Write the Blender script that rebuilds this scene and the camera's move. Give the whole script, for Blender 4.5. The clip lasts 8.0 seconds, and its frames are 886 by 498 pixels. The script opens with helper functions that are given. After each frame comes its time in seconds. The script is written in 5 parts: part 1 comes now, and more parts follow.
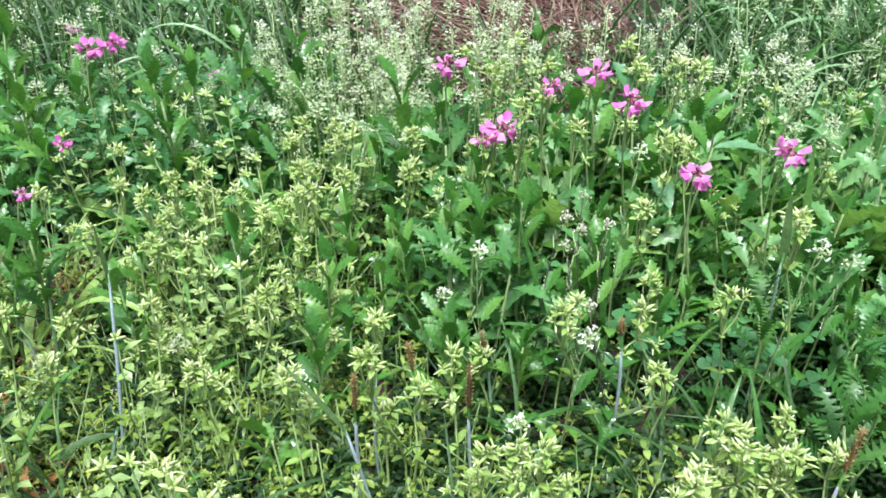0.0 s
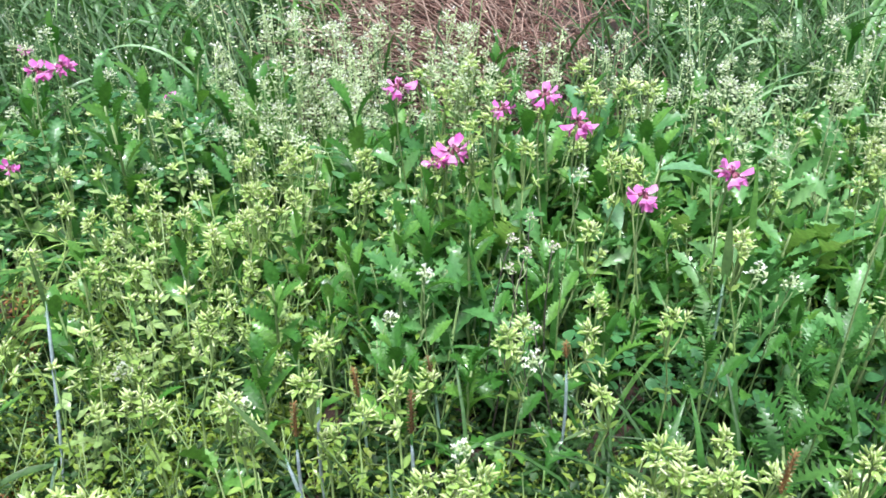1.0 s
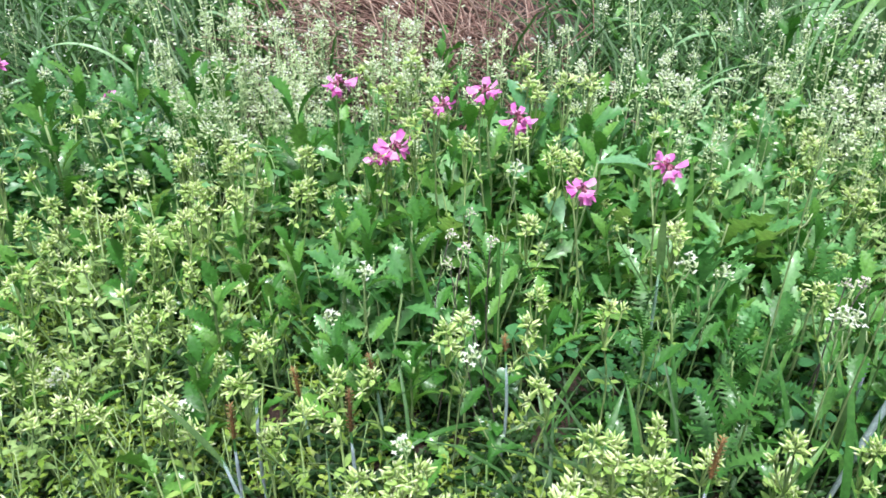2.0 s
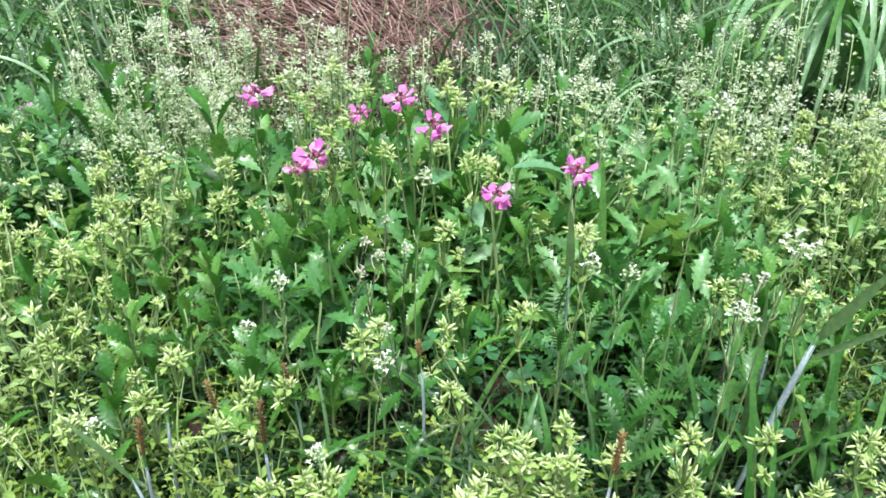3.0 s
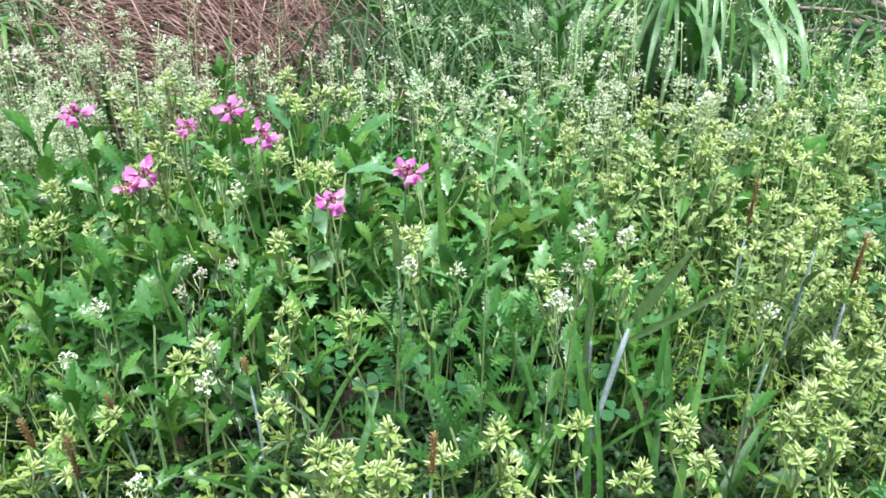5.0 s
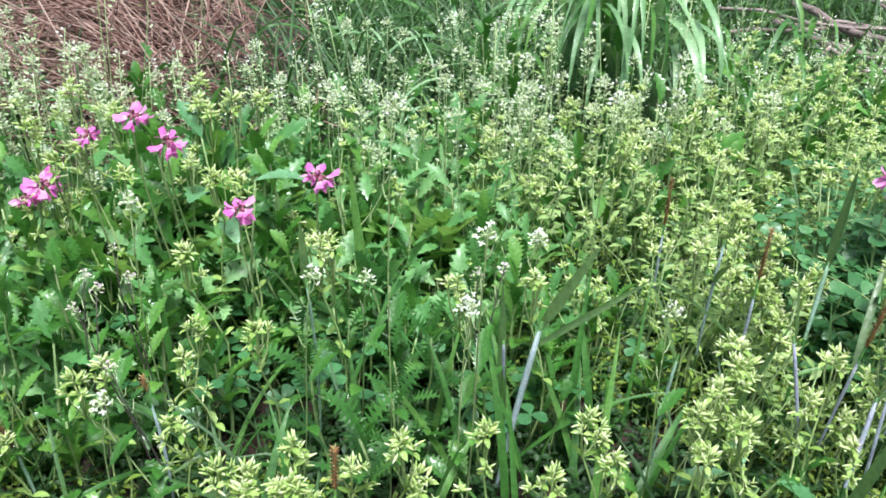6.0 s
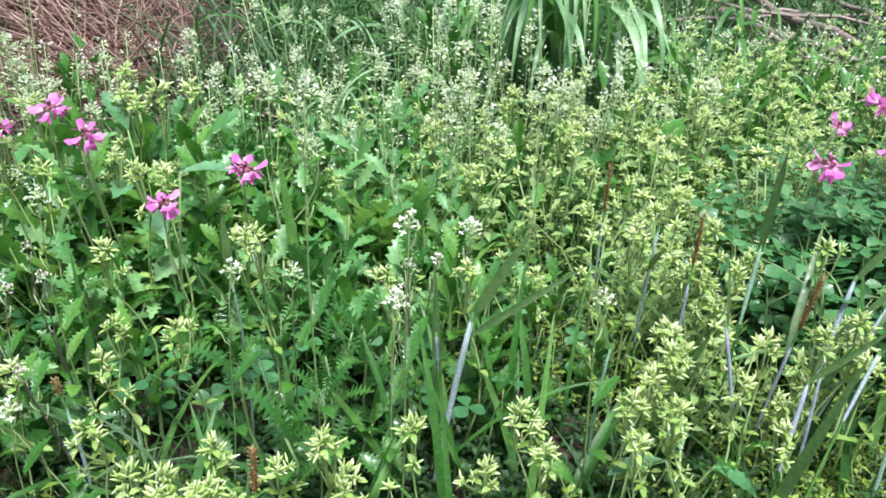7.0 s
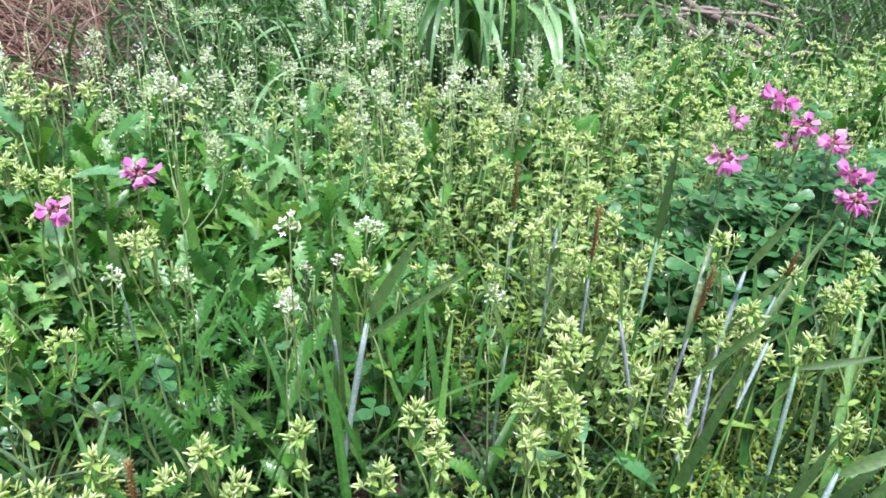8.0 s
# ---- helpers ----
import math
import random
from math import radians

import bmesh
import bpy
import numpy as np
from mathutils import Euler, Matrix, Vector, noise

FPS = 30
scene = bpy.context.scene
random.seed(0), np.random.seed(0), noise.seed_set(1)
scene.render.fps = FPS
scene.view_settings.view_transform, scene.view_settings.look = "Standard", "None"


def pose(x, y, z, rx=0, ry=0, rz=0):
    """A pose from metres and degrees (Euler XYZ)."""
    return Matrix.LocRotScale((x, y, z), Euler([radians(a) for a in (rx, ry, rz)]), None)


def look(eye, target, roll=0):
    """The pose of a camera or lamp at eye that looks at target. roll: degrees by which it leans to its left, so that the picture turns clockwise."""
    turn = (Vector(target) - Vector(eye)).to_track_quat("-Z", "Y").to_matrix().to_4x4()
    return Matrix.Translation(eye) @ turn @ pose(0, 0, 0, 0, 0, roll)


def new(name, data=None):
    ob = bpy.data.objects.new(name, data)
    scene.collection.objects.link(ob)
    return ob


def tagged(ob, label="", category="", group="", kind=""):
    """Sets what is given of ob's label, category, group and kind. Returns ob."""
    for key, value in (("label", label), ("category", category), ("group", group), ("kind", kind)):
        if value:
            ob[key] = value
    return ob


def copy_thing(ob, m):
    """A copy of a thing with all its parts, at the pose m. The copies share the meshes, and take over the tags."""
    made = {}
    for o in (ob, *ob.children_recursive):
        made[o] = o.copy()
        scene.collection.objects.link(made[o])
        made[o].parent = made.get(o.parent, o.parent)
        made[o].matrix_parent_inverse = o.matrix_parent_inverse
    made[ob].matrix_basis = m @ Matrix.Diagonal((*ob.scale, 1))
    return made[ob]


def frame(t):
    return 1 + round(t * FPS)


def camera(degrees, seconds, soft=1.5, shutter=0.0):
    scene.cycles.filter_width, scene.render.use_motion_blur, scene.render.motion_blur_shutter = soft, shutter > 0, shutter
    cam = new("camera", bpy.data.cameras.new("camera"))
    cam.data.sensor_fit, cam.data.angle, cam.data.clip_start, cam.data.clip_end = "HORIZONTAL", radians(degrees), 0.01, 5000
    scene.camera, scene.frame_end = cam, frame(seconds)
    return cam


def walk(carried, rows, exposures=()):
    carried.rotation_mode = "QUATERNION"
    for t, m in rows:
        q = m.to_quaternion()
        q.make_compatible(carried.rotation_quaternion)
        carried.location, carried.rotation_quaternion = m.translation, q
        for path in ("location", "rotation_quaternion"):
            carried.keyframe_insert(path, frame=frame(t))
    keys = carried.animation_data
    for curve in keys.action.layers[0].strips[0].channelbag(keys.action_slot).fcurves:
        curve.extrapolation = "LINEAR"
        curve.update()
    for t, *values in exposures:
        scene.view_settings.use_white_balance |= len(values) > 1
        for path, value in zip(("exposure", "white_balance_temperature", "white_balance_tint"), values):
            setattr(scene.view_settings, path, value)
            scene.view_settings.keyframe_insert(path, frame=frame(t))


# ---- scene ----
cam = camera(59.6, 8.0, 1.7)
METRES, EYE, TILT, LEAN, TURN = 0.28, 0.54, -31.0, 0.0, 0.0
ROWS = [
    (0.0, 0.0, 0.0, 0.0, -0.0, 0.0, -0.0),
    (0.5, 0.0411, 0.0097, 0.0081, -0.86, 0.58, 0.23),
    (1.0, 0.0963, 0.0022, 0.0214, -1.71, 1.23, 0.48),
    (1.5, 0.1275, 0.0087, 0.0226, -2.92, 0.76, 0.9),
    (3.0, 0.2778, -0.0395, 0.0222, -8.14, 1.05, 3.31),
    (3.5, 0.3458, -0.0289, 0.01, -9.74, 0.65, 3.88),
    (4.0, 0.4304, -0.0361, 0.0184, -11.15, -0.03, 5.28),
    (4.5, 0.5087, -0.0586, 0.0276, -12.56, -0.23, 6.8),
    (5.0, 0.5642, -0.0821, 0.0187, -14.07, 0.35, 7.73),
    (6.5, 0.7558, -0.0623, -0.0076, -19.25, -0.38, 9.94),
    (7.0, 0.8059, -0.0461, -0.019, -20.54, -0.9, 10.41),
    (7.5, 0.8955, -0.0681, -0.0371, -22.47, -1.16, 10.92),
    (8.0, 0.9547, -0.0871, -0.0513, -24.3, -1.6, 11.79),
]
EXPOSURES = ((0.0, 2.31), (8.0, 2.27))
walk(cam, [(t, pose(0, 0, EYE, TILT, LEAN, TURN) @ pose(METRES * x, METRES * y, METRES * z, 90 + pitch, roll, yaw)) for t, x, y, z, yaw, pitch, roll in ROWS], EXPOSURES)

# ---- world, light ----
world = bpy.data.worlds.new("overcast_sky")
scene.world = world
world.use_nodes = True
wn = world.node_tree.nodes
sky = wn.new("ShaderNodeTexSky")
sky.sky_type = "NISHITA"
sky.sun_disc = False
sky.sun_elevation, sky.sun_rotation = radians(74), radians(190)
sky.air_density, sky.dust_density, sky.ozone_density = 1.0, 4.0, 1.0
wn["Background"].inputs["Strength"].default_value = 0.035
world.node_tree.links.new(sky.outputs[0], wn["Background"].inputs["Color"])
sun = new("sun", bpy.data.lights.new("sun", "SUN"))
sun.data.energy, sun.data.angle, sun.data.color = 1.58, radians(22), (0.88, 0.94, 0.99)
sun.matrix_basis = look((0.1, -0.5, 4.0), (0.3, 0.6, 0.0))

# ---- materials ----


def ramp(nt, fac, stops):
    node = nt.nodes.new("ShaderNodeValToRGB")
    els = node.color_ramp.elements
    while len(els) < len(stops):
        els.new(0.5)
    for e, (p, c) in zip(els, stops):
        e.position, e.color = p, (*c, 1)
    nt.links.new(fac, node.inputs[0])
    return node.outputs[0]


def math_node(nt, op, a, b):
    node = nt.nodes.new("ShaderNodeMath")
    node.operation = op
    for i, s in enumerate((a, b)):
        if isinstance(s, (int, float)):
            node.inputs[i].default_value = s
        else:
            nt.links.new(s, node.inputs[i])
    return node.outputs[0]


def plant_mat(name, stops, rough=0.42, trans=0.3, grain=260.0, bump=0.25, spec=0.5, sheen=0.0, blotch=35.0, coat=1.0, leafy=True):
    """A leaf or petal: colour varies from plant to plant, from piece to piece and over each piece; light shines through."""
    mat = bpy.data.materials.new(name)
    mat.use_nodes = True
    nt = mat.node_tree
    bsdf = nt.nodes["Principled BSDF"]
    info, geo = nt.nodes.new("ShaderNodeObjectInfo"), nt.nodes.new("ShaderNodeNewGeometry")
    tc = nt.nodes.new("ShaderNodeTexCoord")
    n1, n2 = nt.nodes.new("ShaderNodeTexNoise"), nt.nodes.new("ShaderNodeTexNoise")
    n1.inputs["Scale"].default_value, n1.inputs["Detail"].default_value = grain, 3
    n2.inputs["Scale"].default_value, n2.inputs["Detail"].default_value = blotch, 2
    for n in (n1, n2):
        nt.links.new(tc.outputs["Object"], n.inputs["Vector"])
    a = math_node(nt, "MULTIPLY", info.outputs["Random"], 0.35)
    b = math_node(nt, "MULTIPLY", geo.outputs["Random Per Island"], 0.3)
    c = math_node(nt, "MULTIPLY", n2.outputs["Fac"], 0.35)
    fac = math_node(nt, "ADD", math_node(nt, "ADD", a, b), c)
    col = ramp(nt, fac, stops)
    mix = nt.nodes.new("ShaderNodeMix")
    mix.data_type, mix.blend_type = "RGBA", "MULTIPLY"
    mix.inputs["Factor"].default_value = 0.55
    nt.links.new(col, mix.inputs["A"])
    nt.links.new(ramp(nt, n1.outputs["Fac"], [(0.3, (0.55, 0.55, 0.55)), (0.7, (1.25, 1.25, 1.25))]), mix.inputs["B"])
    out = mix.outputs["Result"]
    nt.links.new(out, bsdf.inputs["Base Color"])
    nt.links.new(math_node(nt, "ADD", math_node(nt, "MULTIPLY", n1.outputs["Fac"], 0.3), rough - 0.1), bsdf.inputs["Roughness"])
    bsdf.inputs["Specular IOR Level"].default_value = spec
    wet = nt.nodes.new("ShaderNodeMapRange")
    wet.inputs["From Min"].default_value, wet.inputs["From Max"].default_value = 0.50, 0.60
    wet.inputs["To Max"].default_value = coat
    n3 = nt.nodes.new("ShaderNodeTexNoise")
    n3.inputs["Scale"].default_value, n3.inputs["Detail"].default_value = 230.0, 3
    nt.links.new(tc.outputs["Object"], n3.inputs["Vector"])
    nt.links.new(n3.outputs["Fac"], wet.inputs["Value"])
    nt.links.new(wet.outputs[0], bsdf.inputs["Coat Weight"])
    bsdf.inputs["Coat Roughness"].default_value = 0.16
    bsdf.inputs["Sheen Weight"].default_value = sheen
    bp = nt.nodes.new("ShaderNodeBump")
    bp.inputs["Strength"].default_value, bp.inputs["Distance"].default_value = bump, 0.002
    nt.links.new(n1.outputs["Fac"], bp.inputs["Height"])
    nt.links.new(bp.outputs[0], bsdf.inputs["Normal"])
    if trans:
        tr, ms = nt.nodes.new("ShaderNodeBsdfTranslucent"), nt.nodes.new("ShaderNodeMixShader")
        ms.inputs[0].default_value = trans
        glow = nt.nodes.new("ShaderNodeMix")
        glow.data_type, glow.blend_type = "RGBA", "MULTIPLY"
        glow.inputs["Factor"].default_value = 1.0
        glow.inputs["B"].default_value = (1.15, 1.12, 0.85, 1) if leafy else (1.1, 1.0, 1.05, 1)
        nt.links.new(out, glow.inputs["A"])
        nt.links.new(glow.outputs["Result"], tr.inputs["Color"])
        nt.links.new(bsdf.outputs[0], ms.inputs[1])
        nt.links.new(tr.outputs[0], ms.inputs[2])
        nt.links.new(ms.outputs[0], nt.nodes["Material Output"].inputs["Surface"])
    return mat


M_STAR = plant_mat("chickweed_sepal", [(0.2, (0.38, 0.55, 0.14)), (0.5, (0.61, 0.75, 0.29)), (0.85, (0.86, 0.91, 0.58))], 0.5, 0.35, sheen=0.1, bump=0.15, coat=0.3)
M_STARLEAF = plant_mat("chickweed_leaf", [(0.2, (0.20, 0.37, 0.06)), (0.8, (0.45, 0.62, 0.18))], 0.5, 0.38, coat=0.4)
M_STARSTEM = plant_mat("chickweed_stem", [(0.2, (0.22, 0.37, 0.10)), (0.8, (0.46, 0.57, 0.25))], 0.5, 0.1, coat=0.2)
M_STARTIP = plant_mat("cream_bud_tip", [(0.2, (0.72, 0.79, 0.42)), (0.8, (0.92, 0.92, 0.74))], 0.5, 0.35, coat=0.2)
M_WHITE = plant_mat("white_petal", [(0.2, (0.74, 0.77, 0.62)), (0.8, (0.88, 0.88, 0.83))], 0.5, 0.3, coat=0.0, leafy=False)
M_POD = plant_mat("pale_pod", [(0.2, (0.42, 0.57, 0.26)), (0.5, (0.63, 0.75, 0.44)), (0.8, (0.84, 0.89, 0.70))], 0.5, 0.35, coat=0.2)
M_PURSESTEM = plant_mat("thin_stem", [(0.2, (0.24, 0.38, 0.14)), (0.8, (0.50, 0.60, 0.32))], 0.5, 0.1, coat=0.2)
M_LOBED = plant_mat("lobed_leaf", [(0.15, (0.022, 0.10, 0.018)), (0.5, (0.068, 0.225, 0.034)), (0.85, (0.24, 0.48, 0.09))], 0.38, 0.32, bump=0.6)
M_FERN = plant_mat("fern_leaf", [(0.15, (0.016, 0.085, 0.014)), (0.5, (0.05, 0.175, 0.03)), (0.85, (0.15, 0.34, 0.075))], 0.4, 0.28, bump=0.5, coat=0.5)
M_DANDELION = plant_mat("tongue_leaf", [(0.15, (0.08, 0.24, 0.04)), (0.85, (0.37, 0.60, 0.17))], 0.4, 0.32, bump=0.5)
M_CLOVER = plant_mat("clover_leaflet", [(0.15, (0.03, 0.14, 0.05)), (0.85, (0.11, 0.31, 0.11))], 0.36, 0.28)
M_VETCHLEAF = plant_mat("vetch_leaflet", [(0.15, (0.025, 0.11, 0.035)), (0.5, (0.07, 0.22, 0.07)), (0.85, (0.19, 0.41, 0.16))], 0.36, 0.3, bump=0.5)
M_VETCHSTEM = plant_mat("vetch_stem", [(0.2, (0.15, 0.28, 0.08)), (0.8, (0.32, 0.40, 0.18))], 0.5, 0.1, coat=0.2)
M_CALYX = plant_mat("calyx", [(0.2, (0.20, 0.03, 0.10)), (0.8, (0.30, 0.10, 0.12))], 0.5, 0.1, coat=0.2)
M_GRASS = plant_mat("grass_blade", [(0.15, (0.022, 0.095, 0.018)), (0.5, (0.06, 0.19, 0.035)), (0.85, (0.19, 0.38, 0.085))], 0.44, 0.30, bump=0.35, coat=0.25)
M_OLIVE = plant_mat("olive_grass_blade", [(0.15, (0.03, 0.08, 0.022)), (0.5, (0.065, 0.135, 0.038)), (0.85, (0.15, 0.25, 0.08))], 0.44, 0.25, bump=0.35, coat=0.3)
M_PALEGRASS = plant_mat("pale_grass_blade", [(0.15, (0.11, 0.28, 0.10)), (0.85, (0.32, 0.50, 0.26))], 0.38, 0.3, bump=0.35)
M_LIME = plant_mat("lime_grass_blade", [(0.15, (0.26, 0.46, 0.10)), (0.85, (0.52, 0.68, 0.24))], 0.4, 0.34, bump=0.35)
M_SHEATH = plant_mat("grass_sheath", [(0.25, (0.16, 0.32, 0.14)), (0.42, (0.30, 0.46, 0.36)), (0.56, (0.38, 0.48, 0.50)), (0.72, (0.40, 0.38, 0.54))], 0.55, 0.15, grain=420.0, coat=0.25, blotch=55.0, bump=0.5)
M_PALESHEATH = plant_mat("pale_sheath", [(0.25, (0.26, 0.42, 0.32)), (0.5, (0.42, 0.56, 0.53)), (0.8, (0.50, 0.58, 0.64))], 0.5, 0.15, grain=420.0, coat=0.4, blotch=55.0, bump=0.5)
M_SPIKE = plant_mat("rusty_anther", [(0.15, (0.09, 0.05, 0.022)), (0.85, (0.34, 0.18, 0.065))], 0.8, 0.1, coat=0.0)
M_SPIKEGREEN = plant_mat("spikelet", [(0.15, (0.16, 0.18, 0.07)), (0.85, (0.36, 0.36, 0.15))], 0.8, 0.1, coat=0.0)
M_SMALL = plant_mat("small_leaf", [(0.15, (0.06, 0.14, 0.02)), (0.5, (0.19, 0.31, 0.04)), (0.85, (0.50, 0.59, 0.13))], 0.42, 0.34, coat=0.6)
# pale grey-green: the sky's sheen on wet leaves is put into the colour
M_SHEENLEAF = plant_mat("grey_green_sheen_leaf", [(0.15, (0.04, 0.155, 0.045)), (0.5, (0.11, 0.30, 0.085)), (0.85, (0.33, 0.56, 0.24))], 0.38, 0.30, bump=0.5)
M_BLUELEAF = plant_mat("blue_green_leaf", [(0.15, (0.05, 0.18, 0.06)), (0.5, (0.11, 0.29, 0.12)), (0.85, (0.23, 0.44, 0.22))], 0.36, 0.3, bump=0.4)
# paler copy of the chickweed leaf, with sky light put into the colour
M_FARLEAF = plant_mat("downy_skylit_chickweed_leaf", [(0.2, (0.22, 0.38, 0.10)), (0.8, (0.50, 0.65, 0.27))], 0.5, 0.35)
# near-black greens: shade in the gaps between weeds is put into this colour
M_TANGLE = plant_mat("shaded_tangle_leaf", [(0.15, (0.010, 0.045, 0.010)), (0.5, (0.032, 0.095, 0.018)), (0.85, (0.11, 0.21, 0.045))], 0.5, 0.3, coat=0.15)
# kept very dark: the shade of the gaps is painted into these blades
M_SHADEDFINE = plant_mat("fine_grass", [(0.15, (0.010, 0.045, 0.012)), (0.85, (0.085, 0.20, 0.055))], 0.5, 0.3, coat=0.1)
M_STRAW = plant_mat("straw", [(0.15, (0.03, 0.012, 0.010)), (0.45, (0.20, 0.10, 0.078)), (0.88, (0.72, 0.54, 0.44))], 0.6, 0.05, coat=0.2)
M_LITTER = plant_mat("litter", [(0.15, (0.14, 0.05, 0.025)), (0.5, (0.36, 0.16, 0.05)), (0.85, (0.58, 0.34, 0.12))], 0.6, 0.1)
M_STICK = plant_mat("dead_wood", [(0.15, (0.12, 0.08, 0.07)), (0.85, (0.42, 0.33, 0.30))], 0.7, 0.0, bump=0.8)


def petal_mat():
    """Pea-flower petals: pale at the claw, magenta towards the rim."""
    mat = plant_mat("pink_petal", [(0.15, (0.55, 0.05, 0.37)), (0.5, (0.82, 0.22, 0.62)), (0.85, (0.93, 0.54, 0.82))], 0.45, 0.35, coat=0.2, leafy=False)
    nt = mat.node_tree
    tc = nt.nodes.new("ShaderNodeTexCoord")
    xyz = nt.nodes.new("ShaderNodeSeparateXYZ")
    nt.links.new(tc.outputs["Object"], xyz.inputs[0])
    span = nt.nodes.new("ShaderNodeMapRange")
    span.inputs["From Min"].default_value, span.inputs["From Max"].default_value = 0.0050, 0.0095
    nt.links.new(xyz.outputs["Y"], span.inputs["Value"])
    mix = nt.nodes.new("ShaderNodeMix")
    mix.data_type = "RGBA"
    mix.inputs["A"].default_value = (0.90, 0.62, 0.80, 1)
    nt.links.new(span.outputs[0], mix.inputs["Factor"])
    rim = [n for n in nt.nodes if n.type == "VALTORGB"][0]
    nt.links.new(rim.outputs[0], mix.inputs["B"])
    for link in list(rim.outputs[0].links):
        if link.to_node != mix:
            nt.links.new(mix.outputs["Result"], link.to_socket)
    return mat


M_PINK = petal_mat()
M_PINKPALE = plant_mat("pale_pink_petal", [(0.15, (0.74, 0.34, 0.58)), (0.85, (0.88, 0.62, 0.74))], 0.45, 0.35, coat=0.2, leafy=False)


def soil_mat():
    mat = bpy.data.materials.new("soil")
    mat.use_nodes = True
    nt = mat.node_tree
    bsdf = nt.nodes["Principled BSDF"]
    tc = nt.nodes.new("ShaderNodeTexCoord")
    n1, n2 = nt.nodes.new("ShaderNodeTexNoise"), nt.nodes.new("ShaderNodeTexNoise")
    n1.inputs["Scale"].default_value, n1.inputs["Detail"].default_value = 6, 6
    n2.inputs["Scale"].default_value, n2.inputs["Detail"].default_value = 180, 8
    for n in (n1, n2):
        nt.links.new(tc.outputs["Object"], n.inputs["Vector"])
    f = math_node(nt, "ADD", math_node(nt, "MULTIPLY", n1.outputs["Fac"], 0.5), math_node(nt, "MULTIPLY", n2.outputs["Fac"], 0.5))
    nt.links.new(ramp(nt, f, [(0.3, (0.012, 0.007, 0.005)), (0.5, (0.034, 0.018, 0.013)), (0.7, (0.09, 0.046, 0.033))]), bsdf.inputs["Base Color"])
    bsdf.inputs["Roughness"].default_value = 0.75
    bp = nt.nodes.new("ShaderNodeBump")
    bp.inputs["Strength"].default_value, bp.inputs["Distance"].default_value = 0.8, 0.006
    nt.links.new(n2.outputs["Fac"], bp.inputs["Height"])
    nt.links.new(bp.outputs[0], bsdf.inputs["Normal"])
    return mat


M_SOIL = soil_mat()

# ---- building tools ----
rnd = random.Random(7)


class Geo:
    """Vertices, faces and material numbers of one mesh."""

    def __init__(self):
        self.v, self.f, self.m = [], [], []

    def tube(self, pts, radii, sides=5, mat=0):
        start = len(self.v)
        pts = [Vector(p) for p in pts]
        for i, p in enumerate(pts):
            d = (pts[min(i + 1, len(pts) - 1)] - pts[max(i - 1, 0)]).normalized()
            a = d.orthogonal().normalized() if i == 0 else (a - d * a.dot(d)).normalized()
            b = d.cross(a)
            r = radii[i] if isinstance(radii, (list, tuple)) else radii
            for k in range(sides):
                w = 2 * math.pi * k / sides
                self.v.append(p + (a * math.cos(w) + b * math.sin(w)) * r)
        for i in range(len(pts) - 1):
            for k in range(sides):
                q = start + i * sides
                self.f.append((q + k, q + (k + 1) % sides, q + sides + (k + 1) % sides, q + sides + k))
                self.m.append(mat)
        last = start + (len(pts) - 1) * sides
        self.f.append(tuple(last + k for k in range(sides)))
        self.m.append(mat)

    def blade(self, at, length, width, n=7, droop=0.6, fold=0.2, shape=None, mat=0, twist=0.0, power=1.4, wave=0.0):
        """A leaf from at's origin along its +Y, face up to +Z, that droops by so many radians towards its tip."""
        start = len(self.v)
        shape = shape or (lambda t: math.sin(math.pi * min(1, t ** 0.75)) ** 0.8)
        y = z = 0.0
        for i in range(n + 1):
            t = i / n
            ang = -droop * t ** power
            if i:
                y += math.cos(ang) * length / n
                z += math.sin(ang) * length / n
            w = max(shape(t), 0.015) * width / 2
            tw = twist * t
            up = Vector((0, -math.sin(ang), math.cos(ang)))
            side = Vector((1, 0, 0)) * math.cos(tw) + up * math.sin(tw)
            nor = up * math.cos(tw) - Vector((1, 0, 0)) * math.sin(tw)
            mid = Vector((0, y, z))
            wob = math.sin(t * 9 + width * 900) * wave * width
            for s in (-1, 0, 1):
                self.v.append(at @ (mid + side * (s * w) + nor * (abs(s) * fold * w + s * wob)))
        for i in range(n):
            q = start + 3 * i
            for k in (0, 1):
                self.f.append((q + k, q + k + 1, q + k + 4, q + k + 3))
                self.m.append(mat)

    def toothed(self, at, length, width, lobes=4, droop=0.6, depth=0.6, fold=0.2, mat=0, stalk=0.12, point=0.5, twist=0.0):
        """A leaf cut into forward-pointing lobes along both sides, in one sheet."""
        start, n = len(self.v), lobes * 4 + 3
        pat = ((1 - depth, 0.0), (1.0, 0.55), (0.82, 0.35), (1 - depth * 0.8, 0.0))
        y = z = 0.0
        for i in range(n + 1):
            t = i / n
            ang = -droop * t ** 1.3
            if i:
                y += math.cos(ang) * length / n
                z += math.sin(ang) * length / n
            body = min(1.0, max(0.0, t - stalk) / (point - stalk) * 0.75 + 0.25) if t < point else math.cos((t - point) / (1 - point) * math.pi / 2) ** 0.8
            f, push = pat[i % 4] if t > stalk and i < n - 2 else ((1.0, 0.0) if i >= n - 2 else (0.12, 0.0))
            w = max(0.02, body * f) * width / 2
            tw = twist * t
            up, fwd = Vector((0, -math.sin(ang), math.cos(ang))), Vector((0, math.cos(ang), math.sin(ang)))
            side = Vector((1, 0, 0)) * math.cos(tw) + up * math.sin(tw)
            for s in (-1, 0, 1):
                self.v.append(at @ (Vector((0, y, z)) + side * (s * w) + up * (abs(s) * fold * w) + fwd * (abs(s) * push * length / n * 2.2)))
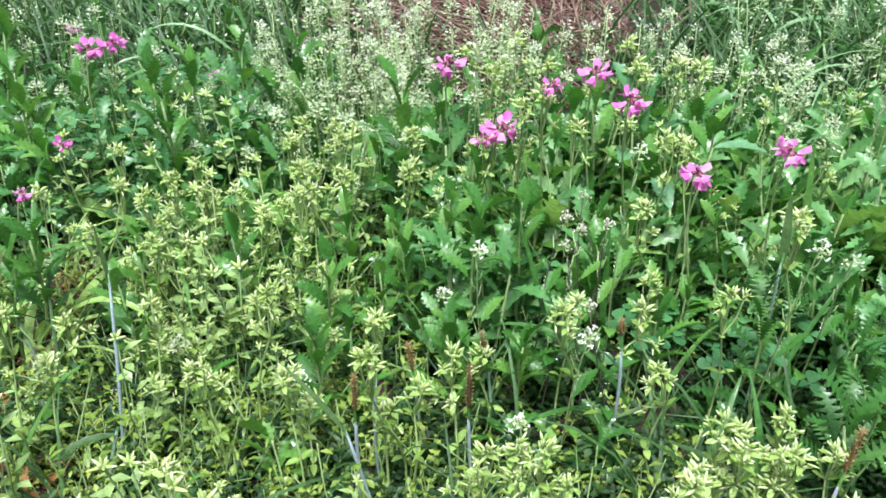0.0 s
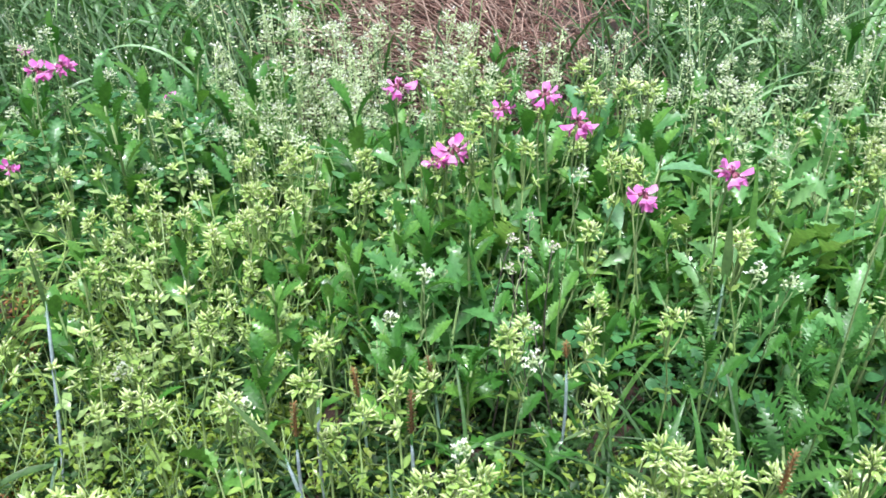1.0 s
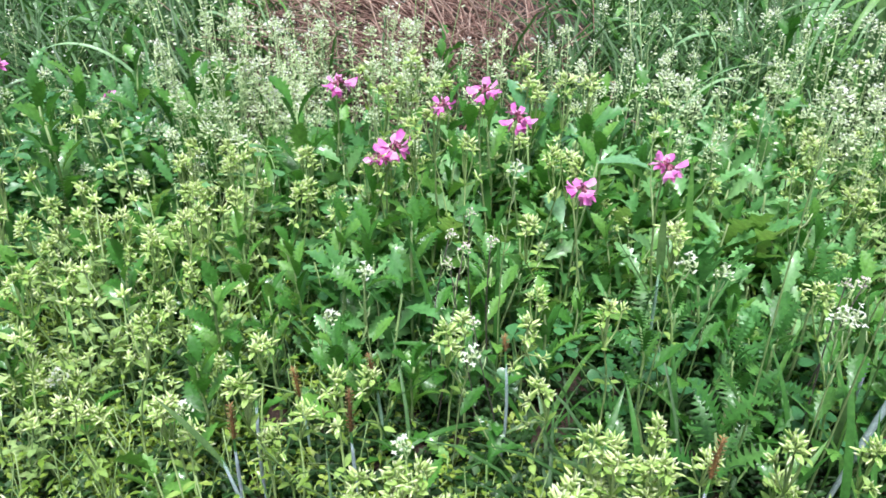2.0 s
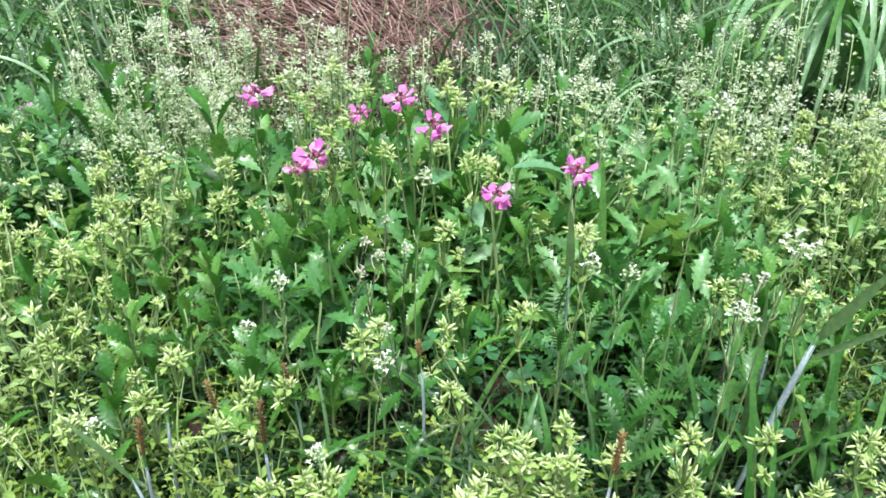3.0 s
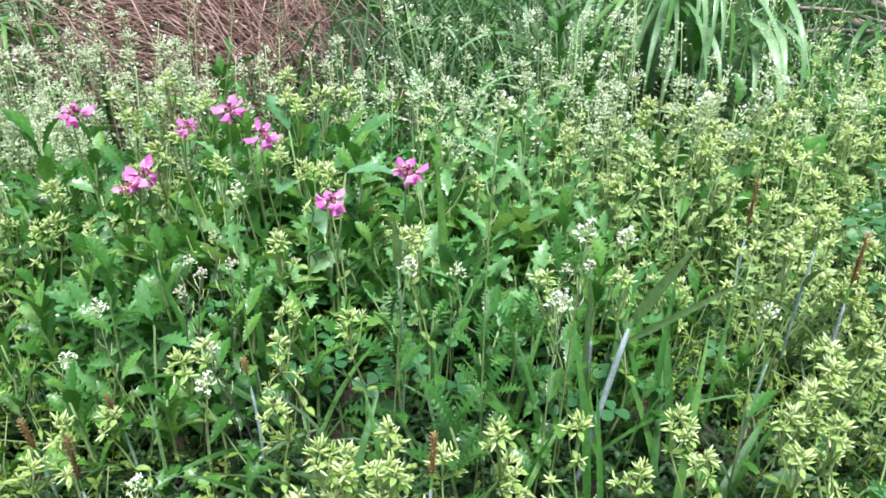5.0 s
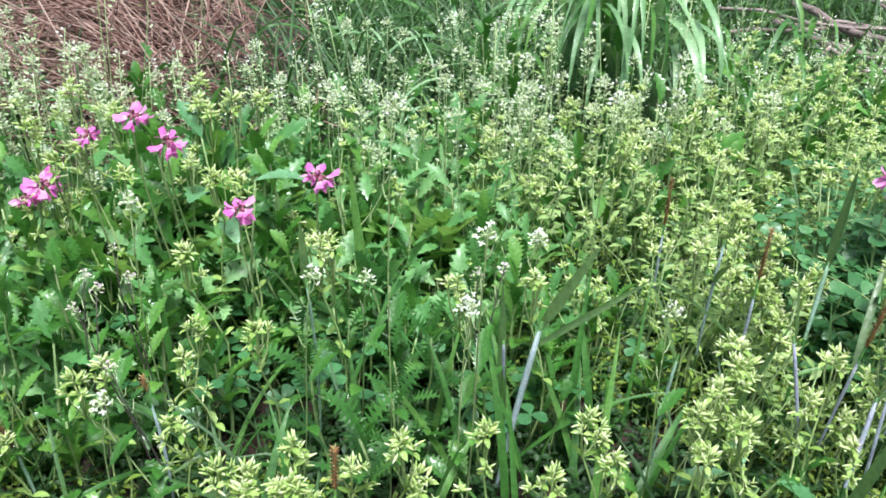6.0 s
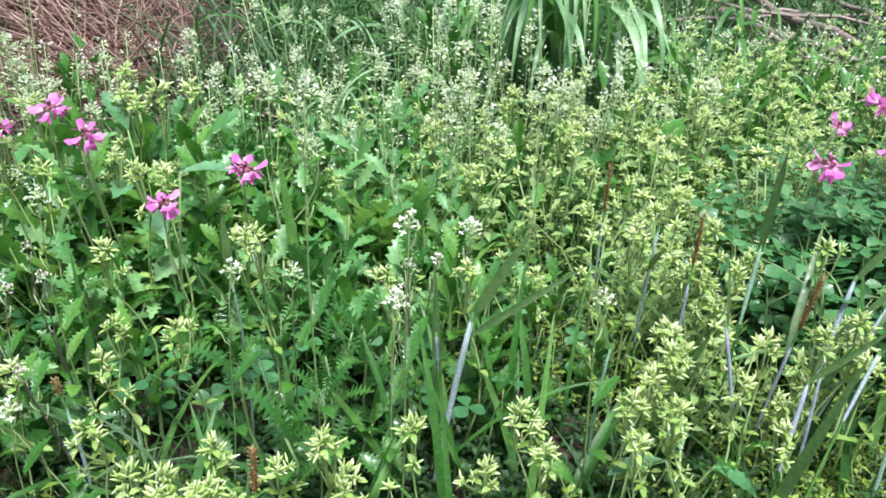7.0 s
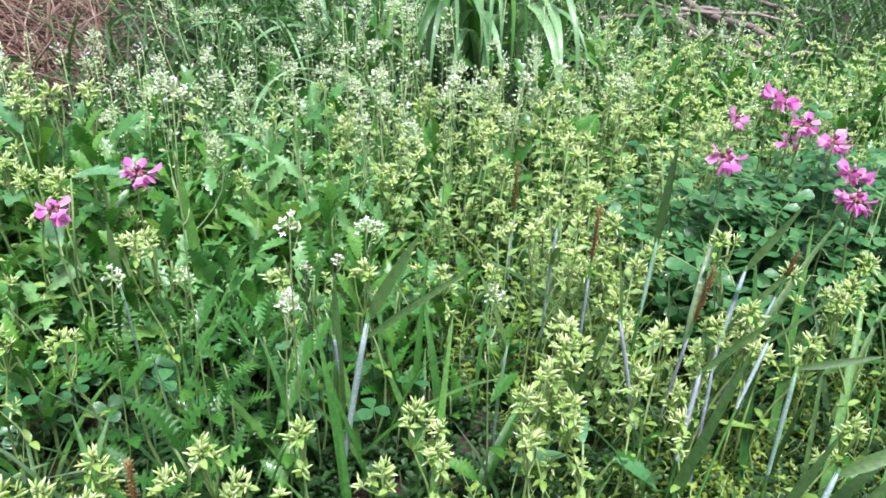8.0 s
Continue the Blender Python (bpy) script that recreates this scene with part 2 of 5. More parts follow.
        for i in range(n):
            q = start + 3 * i
            for k in (0, 1):
                self.f.append((q + k, q + k + 1, q + k + 4, q + k + 3))
                self.m.append(mat)

    def scale(self, at, length, width, mat=0):
        """A tiny folded leaf of two triangles along at's +Y."""
        q = len(self.v)
        for p in ((0, 0, 0), (-width / 2, length * 0.55, width * 0.15), (0, length, -length * 0.15), (width / 2, length * 0.55, width * 0.15)):
            self.v.append(at @ Vector(p))
        self.f += [(q, q + 2, q + 1), (q, q + 3, q + 2)]
        self.m += [mat, mat]

    def spindle(self, at, length, r, mat=0, tip=1, sides=5):
        """A plump pointed bud along at's +Y, with its tip in another material."""
        start = len(self.v)
        rings = ((0.0, 0.45), (0.3, 1.0), (0.62, 0.8), (0.86, 0.42), (1.0, 0.10))
        for t, f in rings:
            for k in range(sides):
                w = 2 * math.pi * k / sides
                self.v.append(at @ Vector((math.cos(w) * r * f, t * length, math.sin(w) * r * f)))
        for i in range(len(rings) - 1):
            for k in range(sides):
                q = start + i * sides
                self.f.append((q + k, q + sides + k, q + sides + (k + 1) % sides, q + (k + 1) % sides))
                self.m.append(tip if i >= len(rings) - 3 else mat)

    def mesh(self, name, mats):
        me = bpy.data.meshes.new(name)
        me.from_pydata([tuple(p) for p in self.v], [], self.f)
        for mt in mats:
            me.materials.append(mt)
        me.polygons.foreach_set("material_index", self.m)
        me.polygons.foreach_set("use_smooth", [True] * len(self.f))
        me.update()
        return me


def part(name, geo, mats, parent, label="", at=None):
    """One mesh object under a thing or part. geo: a Geo or a mesh that alike pieces share."""
    me = geo if isinstance(geo, bpy.types.Mesh) else geo.mesh(name, mats)
    ob = new(name, me)
    ob.parent = parent
    if at is not None:
        ob.matrix_basis = at
    return tagged(ob, label)


def turn(rz=0.0, rx=0.0, ry=0.0):
    return Euler((rx, ry, rz)).to_matrix().to_4x4()


def at(p):
    return Matrix.Translation(p)


oval = lambda t: math.sin(math.pi * t ** 0.85) ** 0.7
strap = lambda t: min(1, 0.45 + t * 2.2) * (1 - t ** 3) ** 0.8
round_tip = lambda t: math.sin(math.pi * min(1.0, t ** 1.5 * 0.97)) ** 0.6
spoon = lambda t: (0.25 + t * 0.75) * math.sqrt(max(0, 1 - t ** 5))


def ground_height(x, y):
    """The soil: small bumps, and the bank behind the weeds."""
    h = 0.010 * noise.noise((x * 6, y * 6, 0.0)) + 0.012 * noise.noise((x * 2, y * 2, 3.0))
    h += 0.20 * math.exp(-(((x - 0.14) / 0.42) ** 2 + ((y - 1.90) / 0.38) ** 2))
    return h


# ---- the ground ----


def build_ground():
    bm = bmesh.new()
    xs = [-400, -60, -12, -4] + [-2.5 + 0.05 * i for i in range(131)] + [6, 14, 60, 400]
    ys = [-400, -60, -12, -4] + [-0.6 + 0.05 * i for i in range(81)] + [5, 12, 60, 400]
    rows = [[bm.verts.new((x, y, ground_height(x, y) if abs(x) < 5 and abs(y) < 5 else 0.0)) for x in xs] for y in ys]
    for a, b in zip(rows, rows[1:]):
        for i in range(len(xs) - 1):
            bm.faces.new((a[i], a[i + 1], b[i + 1], b[i]))
    me = bpy.data.meshes.new("ground")
    bm.to_mesh(me)
    bm.free()
    me.materials.append(M_SOIL)
    for p in me.polygons:
        p.use_smooth = True
    return tagged(new("ground", me), "damp red-brown garden soil under the weeds", "ground", kind="structure")


build_ground()


def scatter(name, templates, places, label, category):
    """Many small pieces, too many to count, as one mesh. templates: meshes; places: (number, matrix)."""
    vs, fs, mi, base = [], [], [], 0
    mats, data = [], []
    for me in templates:
        co = np.empty(len(me.vertices) * 3)
        me.vertices.foreach_get("co", co)
        idx = []
        for mt in me.materials:
            if mt not in mats:
                mats.append(mt)
            idx.append(mats.index(mt))
        data.append((co.reshape(-1, 3), [tuple(p.vertices) for p in me.polygons], [idx[p.material_index] for p in me.polygons]))
    for k, m in places:
        co, faces, ms = data[k]
        m = np.array(m)
        vs.append(co @ m[:3, :3].T + m[:3, 3])
        fs.extend(tuple(base + i for i in f) for f in faces)
        mi.extend(ms)
        base += len(co)
    me = bpy.data.meshes.new(name)
    me.from_pydata(np.concatenate(vs).tolist(), [], fs)
    for mt in mats:
        me.materials.append(mt)
    me.polygons.foreach_set("material_index", mi)
    me.polygons.foreach_set("use_smooth", [True] * len(fs))
    me.update()
    return tagged(new(name, me), label, category, kind="stuff")


def patch(blobs, floor=0.0):
    """A density over the plan: (x, y, half-width, half-depth, weight) blobs over an even floor."""
    def weight(x, y):
        return floor + sum(w * math.exp(-((x - cx) / rx) ** 2 - ((y - cy) / ry) ** 2) for cx, cy, rx, ry, w in blobs)
    return weight


def sown(count, weight, x0, x1, y0, y1, gap=0.0, seed=1):
    """Places sown by a density, never nearer to one another than gap."""
    r, out, tries = random.Random(seed), [], 0
    while len(out) < count and tries < count * 60:
        tries += 1
        x, y = r.uniform(x0, x1), r.uniform(y0, y1)
        if r.random() < weight(x, y) and all((x - a) ** 2 + (y - b) ** 2 > gap * gap for a, b in out):
            out.append((x, y))
    return out


PROTO = {}


def grow(kind, variant, build, x, y, spin, lean=0.0, lean_dir=0.0, size=1.0, tags=()):
    """Places a plant: built once for each variant, copied after that."""
    m = at((x, y, ground_height(x, y) - 0.004)) @ turn(lean_dir) @ turn(0, lean) @ turn(spin - lean_dir)
    key = (kind, variant)
    if key not in PROTO:
        ob = new(kind)
        ob.empty_display_size = 0.02
        build(ob, variant)
        tagged(ob, *tags)
        ob.matrix_basis = m
        PROTO[key] = ob
        return ob
    return copy_thing(PROTO[key], m @ Matrix.Scale(size, 4))


# ---- kinds of plants ----


def star_mesh(seed, count, r):
    """A tight head of slim pointed buds and capsules, many tipped with white petals, over two small bracts."""
    g, rr = Geo(), random.Random(seed)
    for i in range(count):
        tilt = 0.1 + 1.15 * math.sqrt((i + 0.3) / count) + rr.gauss(0, 0.32)
        m = at((rr.gauss(0, 0.0012), rr.gauss(0, 0.0012), rr.uniform(-0.008, 0.002))) @ turn(i * 2.4 + rr.uniform(-0.5, 0.5)) @ turn(0, math.pi / 2 - tilt) @ at((0, 0.0015, 0))
        ln = r * rr.uniform(0.55, 1.2)
        body = 2 if rr.random() < 0.16 else 0
        g.spindle(m, ln, ln * rr.uniform(0.12, 0.17), body, 1 if rr.random() < 0.6 else body, 4)
    for s in (0.0, math.pi):
        g.blade(at((0, 0, -0.004)) @ turn(s + seed) @ turn(0, 0.35), r * 1.2, r * 0.6, 3, 0.6, 0.3, oval, 2)
    return g.mesh("flower_head", [M_STAR, M_STARTIP, M_STARLEAF])


STARS = [star_mesh(s, n, r) for s, n, r in ((1, 9, 0.0080), (2, 7, 0.0076), (3, 13, 0.0088), (4, 6, 0.0072))]


def small_leaf_mesh(name, length, width, droop, mat, shape=oval, n=5, fold=0.25):
    g = Geo()
    g.blade(Matrix(), length, width, n, droop, fold, shape, 0)
    return g.mesh(name, [mat])


CHICK_LEAF = [small_leaf_mesh("leaf", 0.014, 0.0062, 0.7, M_STARLEAF), small_leaf_mesh("leaf", 0.012, 0.0055, -0.2, M_STARLEAF)]
CHICK_HEIGHTS = (0.10, 0.13, 0.155, 0.18, 0.205, 0.235)


def chickweed(ob, variant):
    """Sticky chickweed: a hairy stem with paired leaves that forks near its top into starry heads."""
    rr = random.Random(100 + variant)
    h = CHICK_HEIGHTS[variant % 6]
    g = Geo()
    bend = Vector((rr.uniform(-0.03, 0.03), rr.uniform(-0.03, 0.03), 0))
    fork = h * 0.76
    stem_at = lambda t: Vector((0, 0, fork * t)) + bend * math.sin(t * math.pi) * 0.8
    tip = stem_at(1)
    heads = [(Vector((0, 0, h - 0.006)), 2)]
    for i in range(rr.choice((3, 4, 4, 5))):
        w = i * 2.1 + rr.uniform(0, 0.8)
        heads.append((Vector((math.cos(w), math.sin(w), 0)) * (rr.uniform(0.005, 0.011) if i < 3 else rr.uniform(0.010, 0.018)) + Vector((0, 0, h - (rr.uniform(0.004, 0.018) if i < 3 else rr.uniform(0.02, 0.05)))), rr.choice((0, 1, 3, 0))))
    path, back = [tip], tip - Vector((0, 0, 0.002))
    for p, k in heads:
        mid = (tip + p) / 2 + Vector((p.x, p.y, 0)) * 0.25
        path += [mid, p, mid - Vector((0.0002, 0.0002, 0.0003)), back]
    base = [stem_at(i / 5) for i in range(5)]
    g.tube(base + path[:-1], [0.0014 - 0.0001 * i for i in range(5)] + [0.0008] * (len(path) - 1), 4)
    part("stem", g, [M_STARSTEM], ob)
    for p, k in heads:
        out = Vector((p.x, p.y, 0.022)).normalized()
        part("flower_head", STARS[k], None, ob, at=at(p) @ out.to_track_quat("Z", "Y").to_matrix().to_4x4() @ turn(rr.uniform(0, 6)))
    levels = [0.55, 0.84]
    for i, t in enumerate(levels):
        for s in (0, math.pi):
            p = stem_at(t / 0.84 if t < 0.84 else 1)
            part("leaf", CHICK_LEAF[i % 2], None, ob, at=at(p) @ turn(i * 1.6 + s + rr.uniform(-0.2, 0.2)) @ turn(0, rr.uniform(0.2, 0.8)))


CHICK_TAGS = ("yellow-green sticky chickweed with starry white-tipped heads, wet", "weed", "chickweeds in the weed patch")


def chick_at(x, y, top, seed):
    r = random.Random(seed)
    h = top - ground_height(x, y) + 0.006
    k = min(range(6), key=lambda i: abs(CHICK_HEIGHTS[i] - h)) + 6 * r.randrange(2)
    lean, ldir = r.gauss(0, 0.08), r.uniform(0, 6.28)
    size = min(1.3, max(0.75, h / CHICK_HEIGHTS[k % 6]))
    dx, dy = math.sin(ldir) * h * lean, -math.cos(ldir) * h * lean
    grow("chickweed", k, chickweed, x - dx, y - dy, r.uniform(0, 6.28), lean, ldir, size, CHICK_TAGS)


LOBED_LEAVES = []
for ln, wd, dr, lb, dp in ((0.050, 0.023, 0.8, 10, 0.5), (0.042, 0.019, 0.5, 9, 0.42), (0.058, 0.024, 1.1, 11, 0.55), (0.038, 0.019, 0.4, 9, 0.36), (0.030, 0.016, 0.7, 8, 0.34),
                           (0.064, 0.028, 1.0, 11, 0.82), (0.050, 0.022, 0.7, 10, 0.8)):
    g = Geo()
    g.toothed(Matrix(), ln, wd, lb, dr, dp, 0.2 if dp > 0.75 else 0.45, 0, 0.14, 0.55, 0.1 if dp > 0.75 else 0.45)
    LOBED_LEAVES.append(g.mesh("leaf", [M_FERN if dp > 0.75 else M_LOBED]))


def lobed_plant(ob, variant):
    """A leafy mugwort-like shoot: a stem with lobed leaves going round it."""
    rr = random.Random(300 + variant)
    h = (0.11, 0.14, 0.165, 0.19)[variant % 4]
    g = Geo()
    pts = [Vector((rr.uniform(-0.004, 0.004), rr.uniform(-0.004, 0.004), h * i / 5)) for i in range(6)]
    g.tube(pts, [0.0022 - 0.00022 * i for i in range(6)], 5)
    part("stem", g, [M_VETCHSTEM], ob)
    count = 9 + variant % 3
    for i in range(count):
        t = 0.38 + 0.62 * i / (count - 1)
        rise = 0.8 + 0.55 * t + rr.uniform(-0.35, 0.35)
        k = rr.choice((0, 1, 2, 2, 0)) if t < 0.7 else rr.choice((1, 3, 4, 3))
        if variant >= 8:
            k = rr.choice((5, 6))
        part("leaf", LOBED_LEAVES[k], None, ob, at=at((0, 0, h * t)) @ turn(i * 2.4 + rr.uniform(-0.3, 0.3)) @ turn(0, rise) @ turn(0, 0, rr.uniform(-0.3, 0.3)))


LOBED_TAGS = ("dark green leafy weed with deeply toothed wet leaves", "weed", "toothed-leaf weeds in the patch")

TONGUES = []
for ln, wd, dr, lb, dp in ((0.13, 0.026, 0.7, 7, 0.45), (0.10, 0.022, 1.0, 6, 0.35), (0.085, 0.028, 0.6, 5, 0.2)):
    g = Geo()
    g.toothed(Matrix(), ln, wd, lb, dr, dp, 0.3, 0, 0.1, 0.6, 0.4)
    TONGUES.append(g.mesh("leaf", [M_DANDELION]))


def tongue_plant(ob, variant):
    """A rosette of upright tongue-shaped toothed leaves."""
    rr = random.Random(400 + variant)
    for i in range(8):
        part("leaf", TONGUES[rr.choice((0, 1, 2, 0))], None, ob,
             at=at((0, 0, 0.004)) @ turn(i * 2.4 + rr.uniform(-0.4, 0.4)) @ turn(0, rr.uniform(0.75, 1.4)) @ turn(0, 0, rr.uniform(-0.4, 0.4)))
    g = Geo()
    g.tube([(0, 0, -0.004), (0, 0, 0.012)], [0.006, 0.003], 6)
    part("crown", g, [M_DANDELION], ob)


TONGUE_TAGS = ("rosette of long wavy-toothed green leaves, wet", "weed", "rosettes in the weed patch")


def purse_heads(seed):
    """A small crowded head: green buds in the middle, cream four-petalled flowers round them, young pods below."""
    g, rr = Geo(), random.Random(seed)
    for i in range(13):
        a, r = i * 2.4, 0.0021 * math.sqrt(i + 0.3)
        base = Vector((math.cos(a) * r * 1.3, math.sin(a) * r * 1.3, 0.005 - r * 1.5 + rr.uniform(-0.001, 0.001)))
        g.tube([(0, 0, -0.006), base], 0.0003, 3, 1)
        if i < 5:
            g.spindle(at(base) @ turn(a) @ turn(0, rr.uniform(0.7, 1.4)), 0.0032, 0.0012, 1, 0, 4)
            continue
        for k in range(4):
            g.blade(at(base) @ turn(a + k * 1.571) @ turn(0, rr.uniform(0.1, 0.9)), rr.uniform(0.0026, 0.0034), 0.0022, 2, 0.3, 0.1, spoon, 0 if (i + k) % 3 else 1)
    for i in range(16):
        d = turn(i * 2.4) @ turn(0, rr.uniform(-0.2, 0.5))
        e = Vector((0, 0, -0.004 - 0.0011 * i)) + d @ Vector((0, rr.uniform(0.003, 0.008), 0))
        g.blade(at(e) @ d @ turn(0, 0, rr.uniform(0, 3)), 0.0052, 0.0042, 2, 0.2, 0.2, spoon, 1)
    return g.mesh("flower_head", [M_WHITE, M_POD])


PURSE_HEADS = [purse_heads(1), purse_heads(2)]
PURSE_H = (0.20, 0.25, 0.29, 0.33)


def purse(ob, variant):
    """Shepherd's purse: thin branching stems with small heart-shaped pods below white heads."""
    rr = random.Random(500 + variant)
    h = PURSE_H[variant % 4]
    pods, heads = Geo(), []
    for b in range(3 + variant % 2):
        a = b * 2.3 + rr.uniform(-0.4, 0.4)
        start = Vector((0, 0, 0)) if b == 0 else Vector((0, 0, h * rr.uniform(0.15, 0.5)))
        top = h if b == 0 else h * rr.uniform(0.7, 1.0)
        spread = 0.01 if b == 0 else rr.uniform(0.02, 0.055)
        pts = [start.lerp(Vector((math.cos(a) * spread, math.sin(a) * spread, top)), t / 6) + Vector((math.cos(a), math.sin(a), 0)) * spread * 0.5 * math.sin(t / 6 * math.pi) for t in range(7)]
        stem = Geo()
        stem.tube(pts, [0.0010 - 0.0001 * t for t in range(7)], 4)
        part("branch" if b else "stem", stem, [M_PURSESTEM], ob)
        heads.append(pts[-1])
        line = pts[-1] - pts[3]
        for i in range(20):
            q = pts[3] + line * (0.05 + 0.95 * (i / 20) ** 0.75)
            d = turn(i * 2.4) @ turn(0, rr.uniform(0.1, 0.6))
            ln = 0.010 - 0.005 * i / 20
            e = d @ Vector((0, ln, 0))
            pods.tube([q, q + e], 0.00025, 3, 1) if i % 2 else None
            pods.blade(at(q + e) @ d @ turn(0, 0, rr.uniform(0, 3)), 0.0066, 0.0056, 1 + i % 2, 0.0, 0.12, spoon, 0 if i < 18 else 2)
    tagged(part("seed_raceme", pods, [M_POD, M_PURSESTEM, M_WHITE], ob, "pale flat seed pods on hair-thin stalks"), kind="stuff")
    for i, p in enumerate(heads):
        part("flower_head", PURSE_HEADS[i % 2], None, ob, at=at(p) @ turn(rr.uniform(0, 6)) @ turn(0, rr.uniform(-0.3, 0.3)))


PURSE_TAGS = ("thin-stemmed shepherd's purse with pale pods and tiny white flowers", "weed", "shepherd's purses behind the weeds")


def purse_at(x, y, top, seed):
    r = random.Random(seed)
    h = top - ground_height(x, y)
    k = min(range(4), key=lambda i: abs(PURSE_H[i] - h)) + 4 * r.randrange(2)
    grow("shepherds_purse", k, purse, x, y, r.uniform(0, 6.28), r.gauss(0, 0.06), r.uniform(0, 6.28), min(1.3, max(0.7, h / PURSE_H[k % 4])), PURSE_TAGS)


def cress_head(seed, petal=M_WHITE):
    """A loose nodding head: cream buds, a few open white flowers and pale young pods below them."""
    g, rr = Geo(), random.Random(seed)
    for i in range(15):
        a, r = i * 2.4, 0.0026 * math.sqrt(i + 0.2)
        base = Vector((math.cos(a) * r, math.sin(a) * r, 0.006 - r * 1.7 + rr.uniform(-0.0025, 0.0025)))
        g.tube([(0, 0, -0.007), base], 0.0004, 3, 1)
        if i % 3:
            g.spindle(at(base) @ turn(a) @ turn(0, rr.uniform(-0.9, 0.9)), rr.uniform(0.004, 0.006), 0.0013, 0 if i % 6 == 1 else 1, 0 if i % 2 else 1, 5)
        else:
            for k in range(4):
                g.blade(at(base) @ turn(a + k * 1.571) @ turn(0, rr.uniform(0.0, 0.9)), rr.uniform(0.0028, 0.0042), 0.0027, 3, 0.6, 0.15, spoon, 0)
    return g.mesh("flower_head", [petal, M_POD])


M_BLUSH = plant_mat("blush_petal", [(0.2, (0.66, 0.50, 0.54)), (0.8, (0.86, 0.74, 0.76))], 0.5, 0.3, coat=0.0, leafy=False)
M_DARKSTEM = plant_mat("purple_stem", [(0.2, (0.05, 0.035, 0.04)), (0.8, (0.14, 0.11, 0.10))], 0.5, 0.0, coat=0.2)
CRESS_HEADS = [cress_head(1), cress_head(2)]
BLUSH_HEAD = cress_head(3, M_BLUSH)


def cress(x, y, z, seed, blush=False):
    """A bittercress: one thin stem, slender pods and a small white head."""
    rr = random.Random(seed)
    gz = ground_height(x, y)
    h = z - gz
    ob = new("bittercress")
    ob.empty_display_size = 0.02
    bx, by = rr.uniform(-0.03, 0.03), rr.uniform(-0.02, 0.03)
    ob.matrix_basis = at((x + bx, y + by, gz - 0.003))
    sway, turns = rr.uniform(0.004, 0.010), rr.uniform(3.5, 6.0)
    line = lambda t: Vector((-bx * t ** 1.4 + sway * math.sin(t * turns) * (1 - t), -by * t ** 1.4 + sway * math.sin(t * turns + 1) * t * (1 - t), h * t))
    g = Geo()
    g.tube([line(k / 6) for k in range(7)], [0.0011 - 0.0001 * k for k in range(7)], 4)
    part("stem", g, [M_DARKSTEM if blush else M_VETCHSTEM], ob)
    for k in range(5):
        g = Geo()
        p = line(0.72 + 0.05 * k)
        d = turn(k * 2.4 + seed) @ turn(0, 0.8)
        g.tube([p, p + d @ Vector((0, 0.005, 0)), p + d @ Vector((0, 0.012, 0.004))], [0.0003, 0.0007, 0.0003], 4)
        part("seed_pod", g, [M_PURSESTEM], ob)
    part("flower_head", BLUSH_HEAD if blush else CRESS_HEADS[seed % 2], None, ob, at=at(line(1)) @ turn(rr.uniform(0, 6)) @ turn(0, rr.uniform(0.0, 0.5)) @ Matrix.Scale(0.6 if blush else 0.85, 4))
    for k in range(3):
        part("leaf", LOBED_LEAVES[3 + k % 2], None, ob, at=at(line(0.2 + 0.18 * k)) @ turn(k * 2.4 + rr.uniform(0, 1)) @ turn(0, 0.7))
    return tagged(ob, "bittercress with a dark purple stem and a small blush-pink head" if blush else "bittercress with a small head of white four-petalled flowers", "weed", "bittercresses in the patch")


CLOVER_LEAFLET = small_leaf_mesh("leaflet", 0.016, 0.014, 0.25, M_CLOVER, round_tip, 6, 0.2)


def clover(ob, variant):
    """Clover: thin stalks, each with three round leaflets."""
    rr = random.Random(600 + variant)
    for i in range(4):
        a, h, s = i * 1.6 + rr.uniform(-0.3, 0.3), rr.uniform(0.05, 0.10), rr.uniform(0.012, 0.04)
        top = Vector((math.cos(a) * s, math.sin(a) * s, h))
        g = Geo()
        g.tube([(0, 0, 0), top * 0.5 + Vector((0, 0, 0.012)), top], 0.0007, 4)
        leaf = part("leaf", g, [M_STARSTEM], ob)
        tilt = turn(a) @ turn(0, rr.uniform(-0.5, 0.1))
        for k in range(3):
            part("leaflet", CLOVER_LEAFLET, None, leaf, at=at(top) @ tilt @ turn(k * 2.09) @ turn(0, rr.uniform(0.0, 0.25)))


CLOVER_TAGS = ("low dark green clover with three-part leaves, wet", "clover", "clovers under the weeds")

VETCH_LEAFLET = [small_leaf_mesh("leaflet", 0.0150, 0.0115, 0.3, M_VETCHLEAF, round_tip, 5, 0.2), small_leaf_mesh("leaflet", 0.0125, 0.0100, 0.1, M_VETCHLEAF, round_tip, 5, 0.25)]


def vetch_flower(seed):
    """One pea flower along +Y: a calyx, a raised banner, two wings and a keel."""
    g, rr = Geo(), random.Random(seed)
    g.tube([(0, 0, 0), (0, 0.0035, 0), (0, 0.006, 0)], [0.0008, 0.0013, 0.0010], 5, 1)
    f = at((0, 0.0055, 0))
    g.blade(f @ turn(0, 0.35 + rr.uniform(-0.25, 0.25)), 0.0125, 0.0115, 4, -0.6, -0.3, spoon, 0)
    for s in (-0.4, 0.4):
        g.blade(f @ turn(s) @ turn(0, -0.15), 0.0110, 0.0056, 3, 0.3, 0.3, spoon, 0)
    g.blade(f @ turn(0, -0.2), 0.0085, 0.004, 3, -0.3, 0.6, oval, 2)
    return g.mesh("flower", [M_PINK, M_CALYX, M_PINKPALE])


PEA_FLOWERS = [vetch_flower(k) for k in range(3)]
g = Geo()
